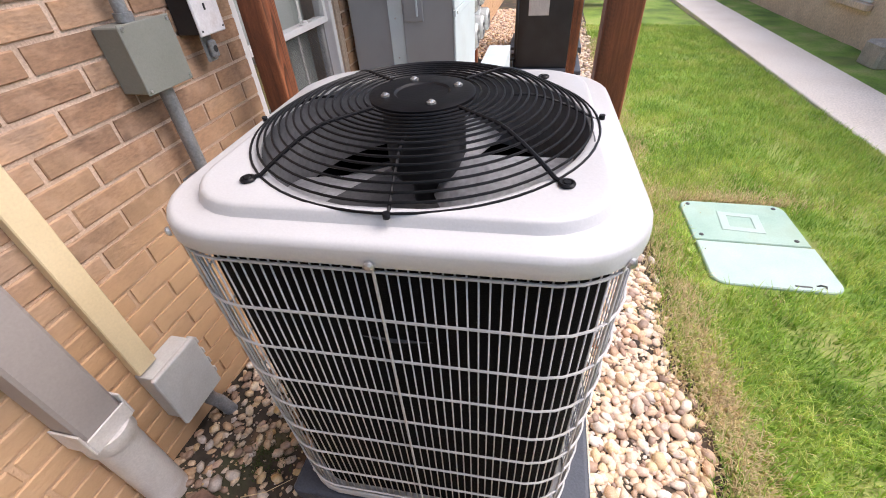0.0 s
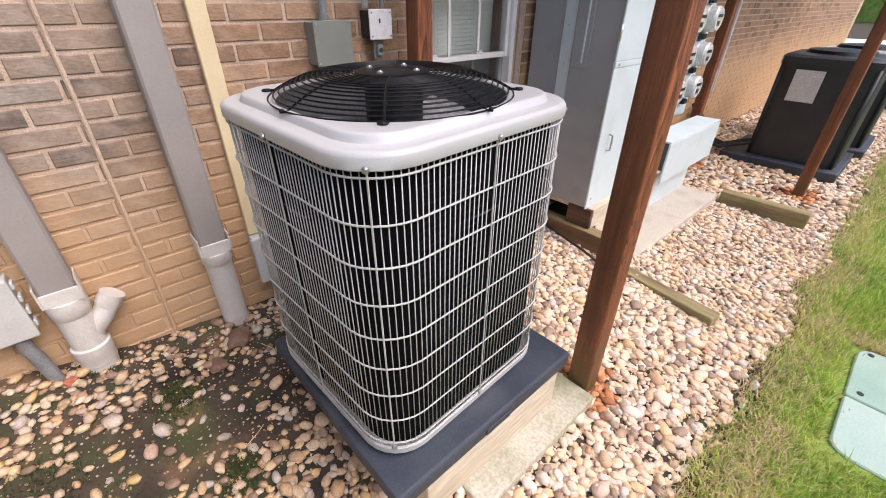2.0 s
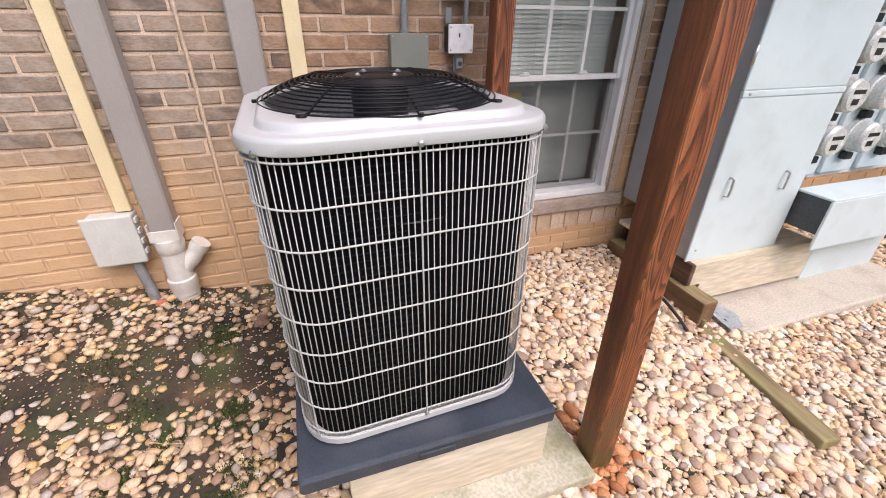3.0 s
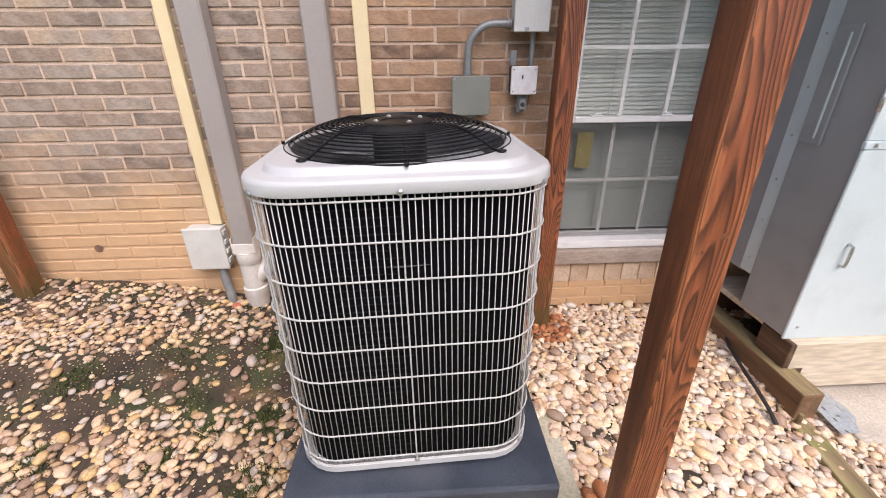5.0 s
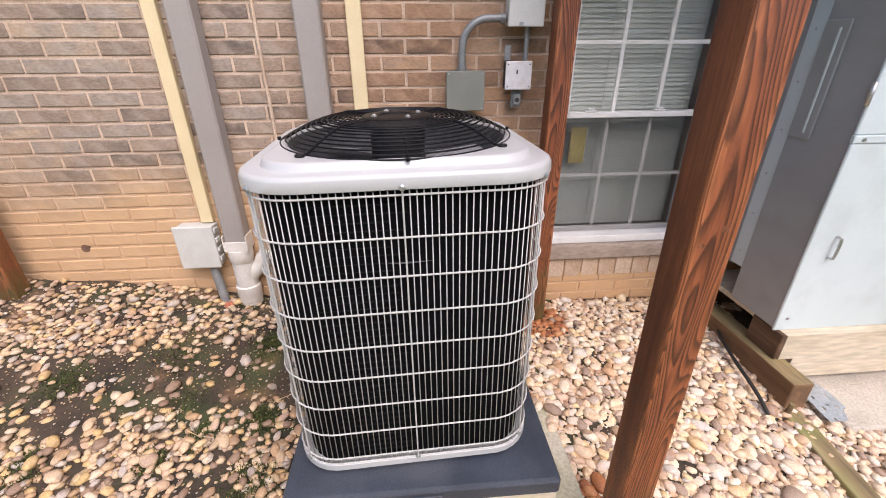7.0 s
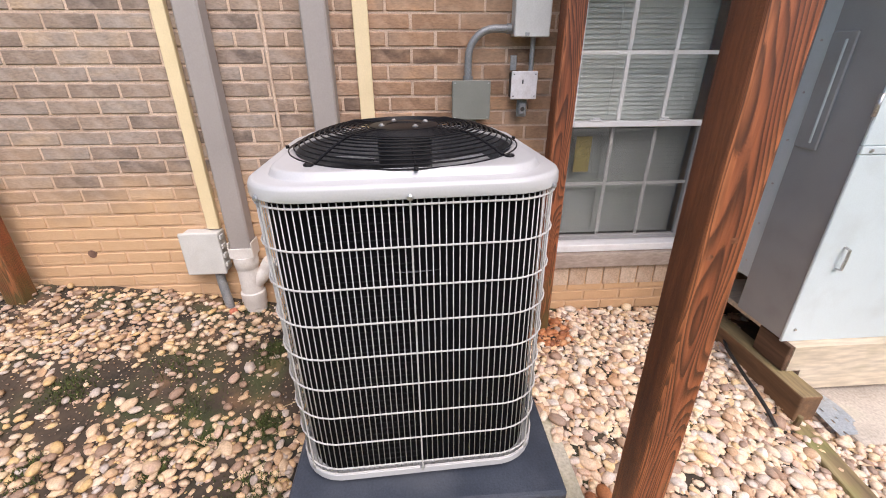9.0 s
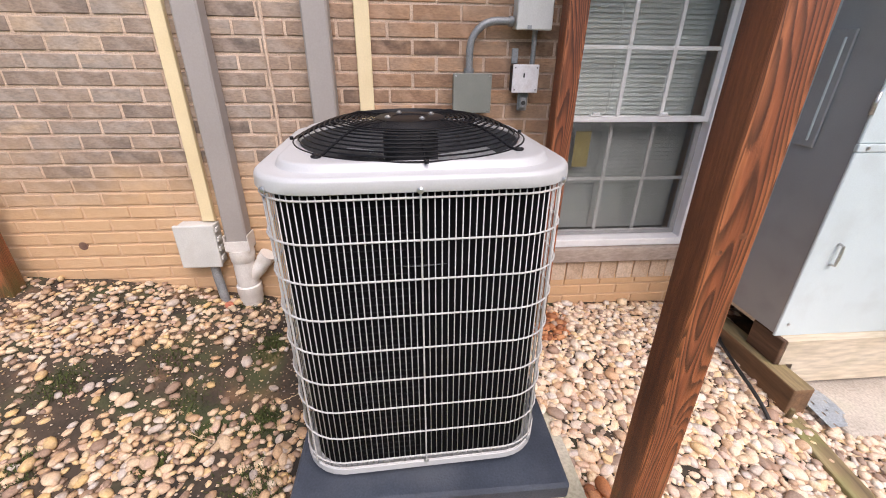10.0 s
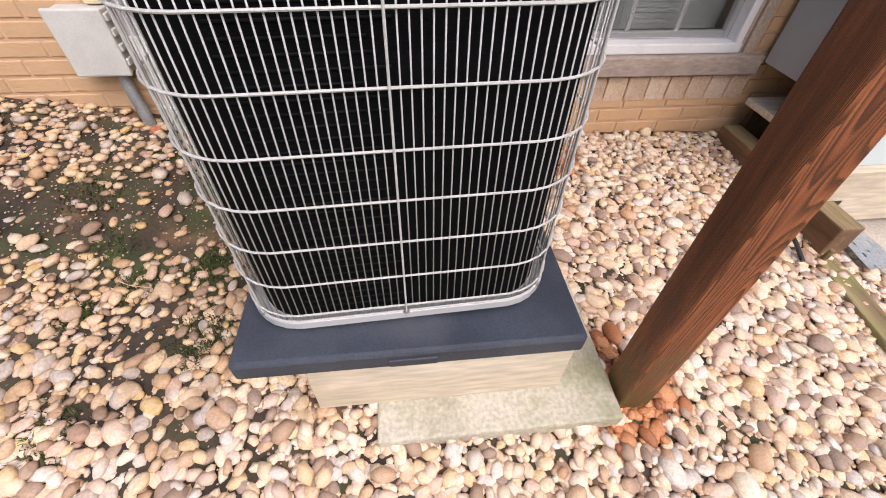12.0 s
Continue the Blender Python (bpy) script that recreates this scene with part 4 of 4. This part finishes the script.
bracket()
solid("peg", T([(0.862, 2.43, -0.05), (0.866, 2.432, 0.03), (0.869, 2.434, 0.085)], [0.013, 0.012, 0.010], n=10), m_timber, "short pale wooden peg at the timber end", "peg")
for k, (x, y, turn, ln) in enumerate(((0.30, 0.42, 20, 0.16), (0.86, -0.10, 60, 0.12), (0.95, -0.75, -15, 0.2), (0.72, 0.2, 110, 0.09))):
    a = math.radians(turn)
    z = ground_z(x, y) + 0.034
    solid("twig", T([(x, y, z), (x + ln * 0.5 * math.cos(a), y + ln * 0.5 * math.sin(a), z + 0.006), (x + ln * math.cos(a + 0.2), y + ln * math.sin(a + 0.2), z - 0.004)], [0.0016, 0.0014, 0.0009], n=5), m_dry, "thin dry straw-coloured twig on the stones", "twig", group="twigs")
pts = [(0.28, 2.50, 0.16), (0.33, 2.46, 0.115), (0.42, 2.42, 0.10), (0.52, 2.39, 0.10), (0.62, 2.365, 0.095), (0.72, 2.35, 0.085), (0.81, 2.335, 0.07), (0.88, 2.325, 0.045)]
solid("cable", T(pts, 0.0085, n=8), m_dark, "thick black cable lying across gravel", "cable")


def boulder(bm, r, seed, sx, sy, sz):
    s = bmesh.ops.create_icosphere(bm, subdivisions=2, radius=1)
    for v in s["verts"]:
        k = 1 + 0.35 * noise.noise(v.co * 1.6 + Vector((seed, 0, 0)))
        v.co = Vector((v.co.x * sx, v.co.y * sy, v.co.z * sz)) * r * k
    return bm


for x, y, r, s in ((0.20, 0.36, 0.05, 1), (0.30, 0.24, 0.035, 2)):
    solid("rock", boulder(bmesh.new(), r, s, 1, 1.2, 0.7), m_rock, "rough brown rock in the soil by the wall", "rock", (x, y, ground_z(x, y) + r * 0.35), 40 * s, group="loose rocks")


solid("clay_fragment", boulder(bmesh.new(), 0.022, 9, 1, 1, 0.8), m_clay, "small red clay fragment by the drain pipe", "clay fragment", (0.12, -0.2, ground_z(0.12, -0.2) + 0.012))


# ---- valve box lids in the lawn ----
def valve_lid(y0, y1, label, pattern):
    z = ground_z(2.4, (y0 + y1) / 2)
    d = thing("valve_box_lid", label, "utility lid", (2.44, (y0 + y1) / 2, z), group="valve box lids")
    w, h = 0.318, (y1 - y0) / 2 - 0.003
    bm = bmesh.new()

    def sq(o, zz):
        out = []
        for cx, cy in ((1, 1), (-1, 1), (-1, -1), (1, -1)):
            r = 0.075 if (cy > 0) == pattern else 0.012
            for a in range(6):
                t = math.atan2(cy, cx) - math.pi / 4 + a * math.pi / 10
                out.append((cx * (w - r) + (r - o) * math.cos(t), cy * (h - r) + (r - o) * math.sin(t), zz))
        return out

    loft(bm, [sq(0, -0.05), sq(0, 0.012), sq(0.006, 0.018)], True, True, False)
    part("cover", bm, m_lidgreen if pattern else m_lidpale, d)
    if pattern:
        q = lambda k, zz: [(k * 1.15 * math.cos(a), k * math.sin(a) - 0.01, zz) for a in np.linspace(0.7, 0.7 + 2 * math.pi, 5)[:-1]]
        part("raised_diamond", loft(bmesh.new(), [q(0.15, 0.0182), q(0.145, 0.022), q(0.09, 0.022), q(0.085, 0.0185)], False, False, False), m_lidpale, d, "paler worn diamond ring")
    if pattern:
        for sx in (-0.84, 0.80):
            for sy in (-0.78, 0.8):
                part("bolt", T([(sx * w, sy * h, 0.017), (sx * w, sy * h, 0.0215), (sx * w, sy * h, 0.0225)], [0.014, 0.013, 0.008], n=10), m_dark, d)
    else:
        part("pull_slot", B(0.08, 0.16, -h * 0.84 - 0.006, -h * 0.84 + 0.006, 0.016, 0.0195, 0.001), m_dark, d)
        part("pull_hook", T([(0.185, -h * 0.78, 0.018), (0.205, -h * 0.74, 0.021), (0.228, -h * 0.78, 0.021), (0.222, -h * 0.86, 0.018)], 0.005, n=6), m_dark, d)


valve_lid(2.34, 2.795, "pale green plastic valve box lid with a raised diamond", True)
valve_lid(1.935, 2.325, "pale green plain plastic valve box lid", False)


# ---- the other condensers ----
def far_unit(x, y, z, label, m_top):
    u = thing("air_conditioner", label, "air conditioner", (x, y, z), group="neighbouring condensers")
    bm = bmesh.new()
    h, r = 0.40, 0.09
    loft(bm, [ring_pts(h, r, 0.06, 48), ring_pts(h, r, 1.02, 48), ring_pts(h - 0.01, r, 1.03, 48)], True, True)
    part("body", bm, m_farblack, u)
    for i in range(4):
        a = math.radians(45 + 90 * i)
        d = rounded(a, h, r)
        part("corner_post", T([(d * math.cos(a), d * math.sin(a), 0.06), (d * math.cos(a), d * math.sin(a), 1.01)], 0.02, n=8), m_farblack, u)
    part("top_cover", loft(bmesh.new(), [ring_pts(h + 0.012, r, 1.0, 48), ring_pts(h + 0.012, r, 1.07, 48), ring_pts(h - 0.01, r, 1.09, 48), circle(0.3, 1.10, 48), circle(0.28, 1.09, 48)], False, True), m_top, u)
    part("fan_guard", loft(bmesh.new(), [circle(0.29, 1.10, 48), circle(0.27, 1.13, 48), circle(0.1, 1.145, 48)], False, True), m_black, u)
    part("base_pad", B(-0.62, 0.46, -0.52, 0.52, -0.06, 0.055, 0.01), m_padm, u, "dark plastic pad")
    return u


u1 = far_unit(1.13, 6.22, -0.06, "black condenser unit with a paper label on a pad", m_farblack)
part("paper_label", B(-0.24, 0.0, -0.414, -0.407, 0.66, 0.96, 0.001), m_paper, u1, "white paper label")
far_unit(1.2, 7.5, -0.08, "dark condenser unit with a pale top cover", m_lid)


solid("conduit", T([(0.03, 6.35, 0.5), (0.03, 6.35, 2.9)], 0.022, n=12), m_pvc, "white vertical pipe on the brick wall", "conduit", group="conduits")
dx = thing("disconnect_box", "grey disconnect box on the wall behind the black unit", "electrical box", (0, 6.05, 0.55), group="wall boxes")
part("body", B(0.0, 0.08, -0.07, 0.07, 0, 0.22, 0.004), m_boxgrey, dx)
part("cover", B(0.0805, 0.095, -0.075, 0.075, -0.004, 0.225, 0.004), m_boxgrey, dx)
for k in range(3):
    y = 5.75 + 0.09 * k
    solid("refrigerant_line", T([(0.03, y + 0.1, 0.42 - 0.05 * k), (0.14, y + 0.06, 0.25), (0.26, y, 0.06), (0.48, y - 0.05, 0.03), (0.78, y + 0.12, 0.12)], 0.022, n=10), m_dark, "black insulated refrigerant line between wall and unit", "pipe", group="refrigerant lines")


# ---- stair, fence and the house across the lawn ----
def stair():
    s = thing("wooden_stair", "dark brown timber stair with cross-braced rail", "stair", (1.55, 11.3, -0.15))
    for x in (0.0, 1.1):
        part("post", B(x - 0.05, x + 0.05, -0.05, 0.05, 0, 2.7), m_timber_d, s)
        part("post", B(x - 0.05, x + 0.05, 1.15, 1.25, 0, 2.7), m_timber_d, s)
    for k in range(7):
        part("tread", B(0.06, 1.04, 0.0 + 0.16 * k, 0.28 + 0.16 * k, 0.2 + 0.19 * k, 0.24 + 0.19 * k, 0.004), m_timber_d, s)
    for k in range(5):
        z = 0.35 + 0.3 * k
        part("rail", B(0.05, 1.05, -0.04, -0.005, z, z + 0.08), m_timber_d, s)
    part("brace", T([(0.05, -0.06, 0.35), (1.05, -0.06, 1.5)], 0.035, n=4), m_timber_d, s)
    part("brace", T([(1.05, -0.07, 0.35), (0.05, -0.07, 1.5)], 0.035, n=4), m_timber_d, s)


stair()


def far_house():
    h = thing("far_house", "tan brick house across the lawn with white windows", "house", (5.5, 2, -0.4))
    bm = bmesh.new()
    box(bm, 0.0, 8, -12, 15.5, 0, 2.9)
    part("wall", bm, m_farbrick, h)
    for y in (6.2, 8.6, 11.0, 3.0):
        w = part("window", B(-0.03, 0.002, y - 0.5, y + 0.5, 0.75, 2.2, 0.01), m_vinyl, h)
        part("pane", B(-0.036, -0.031, y - 0.43, y + 0.43, 0.84, 2.12), m_dark, w)
        part("sill", B(-0.08, 0.0, y - 0.56, y + 0.56, 0.66, 0.745, 0.01), m_farbrick, w)
    part("downspout", B(-0.09, -0.005, 4.6, 4.69, 0.4, 2.85, 0.005), m_sill, h)
    part("splash_block", B(-0.35, -0.01, 4.45, 4.85, 0.2, 0.5, 0.03), m_concrete, h)
    solid("backdrop", B(-20, 40, 60, 61, -1, 9), m_lawn, "far green hedge line", "hedge", kind="structure")
    solid("road", B(-30, 60, 24, 31, -0.4, -0.1), m_path, "pale grey road beyond the lawn", "road", kind="structure")


far_house()


# ---- gravel ----
def pebble_shapes(k, fine):
    out = []
    for i in range(k):
        bm = bmesh.new()
        bmesh.ops.create_icosphere(bm, subdivisions=fine, radius=1)
        for v in bm.verts:
            v.co *= 1 + 0.30 * noise.noise(v.co * 1.15 + Vector((i * 7.3, 1, 2)))
        bm.verts.ensure_lookup_table()
        vs = np.array([v.co[:] for v in bm.verts])
        fs = np.array([[v.index for v in f.verts] for f in bm.faces])
        bm.free()
        out.append((vs, fs))
    return out


SHAPES = pebble_shapes(12, 1)
FINE = pebble_shapes(12, 2)
rng = np.random.default_rng(4)


def bare(x, y):
    """How bare the soil lies between the stones near the wall."""
    if y > 1.2 or x > 1.6:
        return 0.0
    patch = 0.3 - 0.7 * math.hypot(x - 1.15, y - 0.1) + 0.8 * noise.noise((x * 3.1, y * 3.1, 3))
    mid, steep = ease(y, (-0.9, -0.5, -0.15, 0.1), (0.66, 0.58, 0.42, 0.28)), ease(y, (-0.6, -0.2, 0.1), (1.9, 1.5, 1.3))
    d = 0.68 - abs(x - mid) * steep - max(0, abs(y + 0.1) - 0.55) * 1.3
    foot = 0.3 + 0.5 * noise.noise((x * 5, y * 5, 6)) if x < 0.28 and y < 0.5 else 0.0
    return max(0.0, foot, min(0.6, patch), min(0.9, d * 1.7 + 1.0 * noise.noise((x * 2.3, y * 2.3, 9))))


def blocked(x, y):
    if 0.66 < x < 1.27 and 0.58 < y < 1.18:
        return True
    if 0.78 < x < 1.37 and 0.72 < y < 1.35:
        return True
    if 0.12 < x < 0.95 and 2.66 < y < 4.17:
        return True
    return False


def scatter():
    stones = []
    for layer, (step, lo, hi, lift) in enumerate(((0.033, 0.018, 0.025, -0.001), (0.045, 0.016, 0.028, 0.009), (0.15, 0.026, 0.039, 0.014), (0.024, 0.002, 0.006, 0.004), (0.0215, 0.008, 0.014, 0.002))):
        y = -2.3
        while y < 11:
            far = y > 4.5
            st = step * (1.6 if far else 1.0)
            if layer == 3 and y > 1.3 or layer == 4 and y > 4.3:
                break
            x = 0.02
            while x < 2.0:
                px, py = x + rng.uniform(-0.5, 0.5) * st, y + rng.uniform(-0.5, 0.5) * st
                x += st
                if layer == 3 and bare(px, py) < 0.12 or layer == 4 and (bare(px, py) > 0.05 and (bare(px, py) > 0.05 or py < -0.2 or px < 0.9 and py < 0.7)):
                    continue
                edge = 1.80 + 0.09 * noise.noise((py * 1.7, 0, 5)) + rng.normal(0, 0.035)
                if px < 0.015 or px > edge or blocked(px, py):
                    continue
                if rng.random() < bare(px, py) * (0.95, 0.82, 0.8, 0.2, 1.0)[layer]:
                    continue
                r = rng.uniform(lo, hi) * (1.5 if far else 1.0) * (0.87 if px < 1.1 and py < 0.9 and layer != 3 else 1.0)
                stones.append((px, py, ground_z(px, py) + lift, r))
            y += st
    return stones


def placed(s):
    x, y, z, r = s
    vs, fs = (FINE if r > 0.02 and x > 0.5 and -0.9 < y < 2.4 else SHAPES)[rng.integers(12)]
    a, b = rng.uniform(0, 2 * math.pi), rng.uniform(0.66, 0.95)
    v = vs * np.array((1.0 * r * rng.uniform(1.0, 1.3), b * r, r * rng.uniform(0.38, 0.58)))
    t = rng.normal(0, 0.13, 2)
    rot = np.array(Euler((t[0], t[1], a)).to_matrix())
    return v @ rot.T + np.array((x, y, z)), fs


def joined(name, stones, material, label):
    V, F, base = [], [], 0
    for s in stones:
        v, f = placed(s)
        V.append(v)
        F.append(f + base)
        base += len(v)
    me = bpy.data.meshes.new(name)
    me.from_pydata(np.concatenate(V), [], np.concatenate(F).tolist())
    me.polygons.foreach_set("use_smooth", [True] * len(me.polygons))
    me.materials.append(material)
    return tagged(new(name, me), label, "gravel", kind="stuff")


stones = scatter()
rust = lambda s: any(math.hypot(s[0] - a, s[1] - b) < c * (0.6 + 0.5 * noise.noise((s[0] * 20, s[1] * 20, 1))) for a, b, c in ((1.30, 1.43, 0.26), (1.22, 1.30, 0.2), (0.2, 1.5, 0.22), (1.42, 5.1, 0.3), (0.35, 5.1, 0.3)))
near = [s for s in stones if 1.30 < s[0] < 1.8 and 0.2 < s[1] < 1.4 and s[3] > 0.024][:260]
picked = {id(s) for s in near}
rest = [s for s in stones if id(s) not in picked]
soiled = lambda s: s[0] + 0.35 * noise.noise((s[0] * 4, s[1] * 4, 8)) < 1.28 and s[1] + 0.3 * noise.noise((s[0] * 4, s[1] * 4, 18)) < 0.75
joined("gravel", [s for s in rest if not rust(s) and not soiled(s)], m_pebble, "rounded cream and tan river gravel")
joined("gravel", [s for s in rest if not rust(s) and soiled(s)], m_soiled, "soil-stained tan and yellow river gravel on the bank")
joined("gravel", [s for s in rest if rust(s)], m_rust, "rust-stained orange gravel round the posts")
bank = new("gravel_bank", None)
tagged(bank, "large rounded cream river pebbles beside the pad", "gravel")
shared = []
for vs, fs in SHAPES:
    me = bpy.data.meshes.new("pebble")
    me.from_pydata(vs * np.array((1.15, 0.78, 0.52)), [], fs.tolist())
    me.polygons.foreach_set("use_smooth", [True] * len(me.polygons))
    me.materials.append(m_pebble1)
    shared.append(me)
for s in near:
    o = new("pebble", shared[rng.integers(12)])
    o.parent = bank
    o.matrix_basis = Matrix.LocRotScale(s[:3], Euler((rng.normal(0, 0.2), rng.normal(0, 0.2), rng.uniform(0, 6.28))), (s[3],) * 3)


# ---- grass and moss ----
def blades(name, spots, hmin, hmax, width, material, label, category):
    V, F = [], []
    for i, (x, y, z) in enumerate(spots):
        a, lean, h = rng.uniform(0, 6.283), rng.uniform(0.15, 1.2), rng.uniform(hmin, hmax)
        w = width * rng.uniform(0.7, 1.3)
        dx, dy = math.cos(a), math.sin(a)
        b = len(V)
        V += [(x - dy * w, y + dx * w, z), (x + dy * w, y - dx * w, z), (x - dy * w * 0.7 + dx * lean * h * 0.35, y + dx * w * 0.7 + dy * lean * h * 0.35, z + h * 0.6), (x + dy * w * 0.7 + dx * lean * h * 0.35, y - dx * w * 0.7 + dy * lean * h * 0.35, z + h * 0.6), (x + dx * lean * h, y + dy * lean * h, z + h)]
        F += [(b, b + 1, b + 3, b + 2), (b + 2, b + 3, b + 4)]
    me = bpy.data.meshes.new(name)
    me.from_pydata(V, [], F)
    me.materials.append(material)
    return tagged(new(name, me), label, category, kind="stuff")


spots = []
for _ in range(190000):
    y = -0.3 + 9.5 * rng.random() ** 1.5
    x = 1.72 + 2.2 * rng.random()
    if x < 1.80 + 0.09 * noise.noise((y * 1.7, 0, 5)) + abs(rng.normal(0, 0.05)):
        continue
    if 2.10 < x < 2.78 and 1.92 < y < 2.81:
        continue
    e = x - 1.84
    if e < 0.2 and rng.random() < 0.12 + 0.9 * noise.noise((x * 3, y * 3, 4)):
        continue
    if 2.0 < x < 2.88 and 2.78 < y < 2.9 + 0.1 * rng.random() and rng.random() < 0.45:
        continue
    if rng.random() < 0.25 + 0.6 * noise.noise((x * 2.1, y * 2.1, 7)):
        continue
    spots.append((x, y, ground_z(x, y) - 0.006))
blades("grass", spots, 0.025, 0.065, 0.0026, m_grass, "patchy green lawn grass", "grass")
dry = []
for _ in range(38000):
    y = -0.4 + 8.5 * rng.random() ** 1.4
    x = 1.84 + 0.09 * noise.noise((y * 1.7, 0, 5)) + rng.normal(0.07, 0.085)
    if rng.random() < 0.55 + 0.5 * noise.noise((x * 4, y * 2.5, 14)):
        dry.append((x, y, ground_z(x, y) - 0.004))
for _ in range(9000):
    x, y = rng.normal(1.95, 0.045), rng.uniform(-0.4, 1.9)
    dry.append((x, y, ground_z(x, y) - 0.002))
for _ in range(3200):
    x, y = rng.normal(2.42, 0.28), 2.8 + abs(rng.normal(0, 0.09))
    if y > 2.81:
        dry.append((x, y, ground_z(x, y) - 0.004))
for _ in range(9000):
    x, y = rng.uniform(1.9, 3.8), rng.uniform(0, 5.5)
    if noise.noise((x * 1.5, y * 1.5, 21)) > 0.15 and not (2.10 < x < 2.78 and 1.92 < y < 2.81):
        dry.append((x, y, ground_z(x, y) - 0.004))
blades("dry_grass", dry, 0.015, 0.05, 0.0028, m_dry, "dry tan grass along the gravel edge", "grass")
tufts = []
for cx, cy, cr, k in ((0.64, -0.68, 0.09, 500), (0.78, 0.15, 0.07, 700), (1.06, 0.17, 0.11, 1100), (0.96, -0.19, 0.06, 450), (0.06, -0.10, 0.07, 700), (0.37, 0.08, 0.09, 900), (0.99, -0.61, 0.08, 450), (0.86, -0.06, 0.06, 400), (0.3, 0.55, 0.08, 300), (0.5, -0.3, 0.12, 400), (0.7, -0.15, 0.1, 350), (1.3, -0.12, 0.1, 350)):
    for _ in range(k):
        a, d = rng.uniform(0, 6.28), cr * math.sqrt(rng.random()) * rng.uniform(0.5, 1.3)
        x, y = cx + d * math.cos(a), cy + d * math.sin(a)
        if x > 0.02:
            tufts.append((x, y, ground_z(x, y) + 0.002))
blades("moss", tufts, 0.005, 0.018, 0.0024, m_moss, "small dark green moss tufts between stones", "moss")


# ---- bricks ----
def lay_bricks():
    sizes = {}

    def brick_mesh(ln, m, nm="brick"):
        key = (round(ln, 3), m.name)
        if key not in sizes:
            sizes[key] = mesh_of(nm, box(bmesh.new(), -0.012, 0.0, -ln / 2, ln / 2, -0.0284, 0.0284, 0.003), m)
        return sizes[key]

    joined_bm = []
    count = 0
    k = 0
    z = -0.1092
    while z < 2.75:
        zc = z + COURSE / 2
        k += 1
        y = -0.292 - 26 * LONG + (LONG / 2 if k % 2 else 0)
        while y < 15.5:
            a, b = y + 0.006 + rng.uniform(-0.002, 0.002), y + LONG - 0.006 + rng.uniform(-0.002, 0.002)
            y += LONG
            if WIN[2] - 0.06 < zc < WIN[3] + 0.01:
                if a < WIN[0] < b:
                    b = WIN[0] - 0.002
                elif a < WIN[1] + 0.032 < b:
                    a = WIN[1] + 0.033
                elif a >= WIN[0] and b <= WIN[1] + 0.032:
                    continue
            if 0.27 < zc < 0.40 and b > 1.58 and a < 2.50:
                if a < 1.58 < b:
                    b = 1.575
                elif a < 2.50 < b:
                    a = 2.505
                else:
                    continue
            if b - a < 0.03 or zc < ground_z(0, (a + b) / 2) - 0.06 or (2.7 < a < 3.9 and zc > 0.4 and a > 2.9):
                continue
            close = -1.75 < a < 2.45 and 0.1 < zc < 1.85 and count < 300 and not (0.5 < a < 1.0 and zc < 0.9)
            off = 0.0025 * noise.noise((a * 7, zc * 31, 2))
            if close and (-1.6 < a < 0.8 or zc < 0.46):
                o = new("brick", brick_mesh(b - a, m_brick))
                o.parent = wall
                o.matrix_basis = pose(off, (a + b) / 2, zc, 0, rng.normal(0, 0.3), rng.normal(0, 0.3))
                count += 1
            else:
                joined_bm.append((off, (a + b) / 2, zc, b - a))
        z += COURSE
    y = 1.582
    row = mesh_of("sill_brick", box(bmesh.new(), -0.012, 0.003, -0.0475, 0.0475, -0.058, 0.058, 0.003), m_rowlock)
    while y < 2.49:
        o = new("sill_brick", row)
        o.parent = wall
        o.matrix_basis = pose(rng.uniform(-0.001, 0.002), y + 0.048, 0.334, rng.normal(0, 0.4), 0, 0)
        y += 0.103
    base = bmesh.new()
    box(base, -0.012, 0.0, -0.5, 0.5, -0.0284, 0.0284, 0.0)
    base.verts.ensure_lookup_table()
    vs = np.array([v.co[:] for v in base.verts])
    fs = np.array([[v.index for v in f.verts] for f in base.faces])
    base.free()
    V, F = [], []
    for i, (o, y, zc, ln) in enumerate(joined_bm):
        V.append(vs * np.array((1, ln, 1)) + np.array((o, y, zc)))
        F.append(fs + 8 * i)
    me = bpy.data.meshes.new("far_bricks")
    me.from_pydata(np.concatenate(V), [], np.concatenate(F).tolist())
    me.materials.append(m_brick_rest)
    ob = tagged(new("bricks", me), "brown bricks of the house wall", kind="stuff")
    ob.parent = wall


lay_bricks()
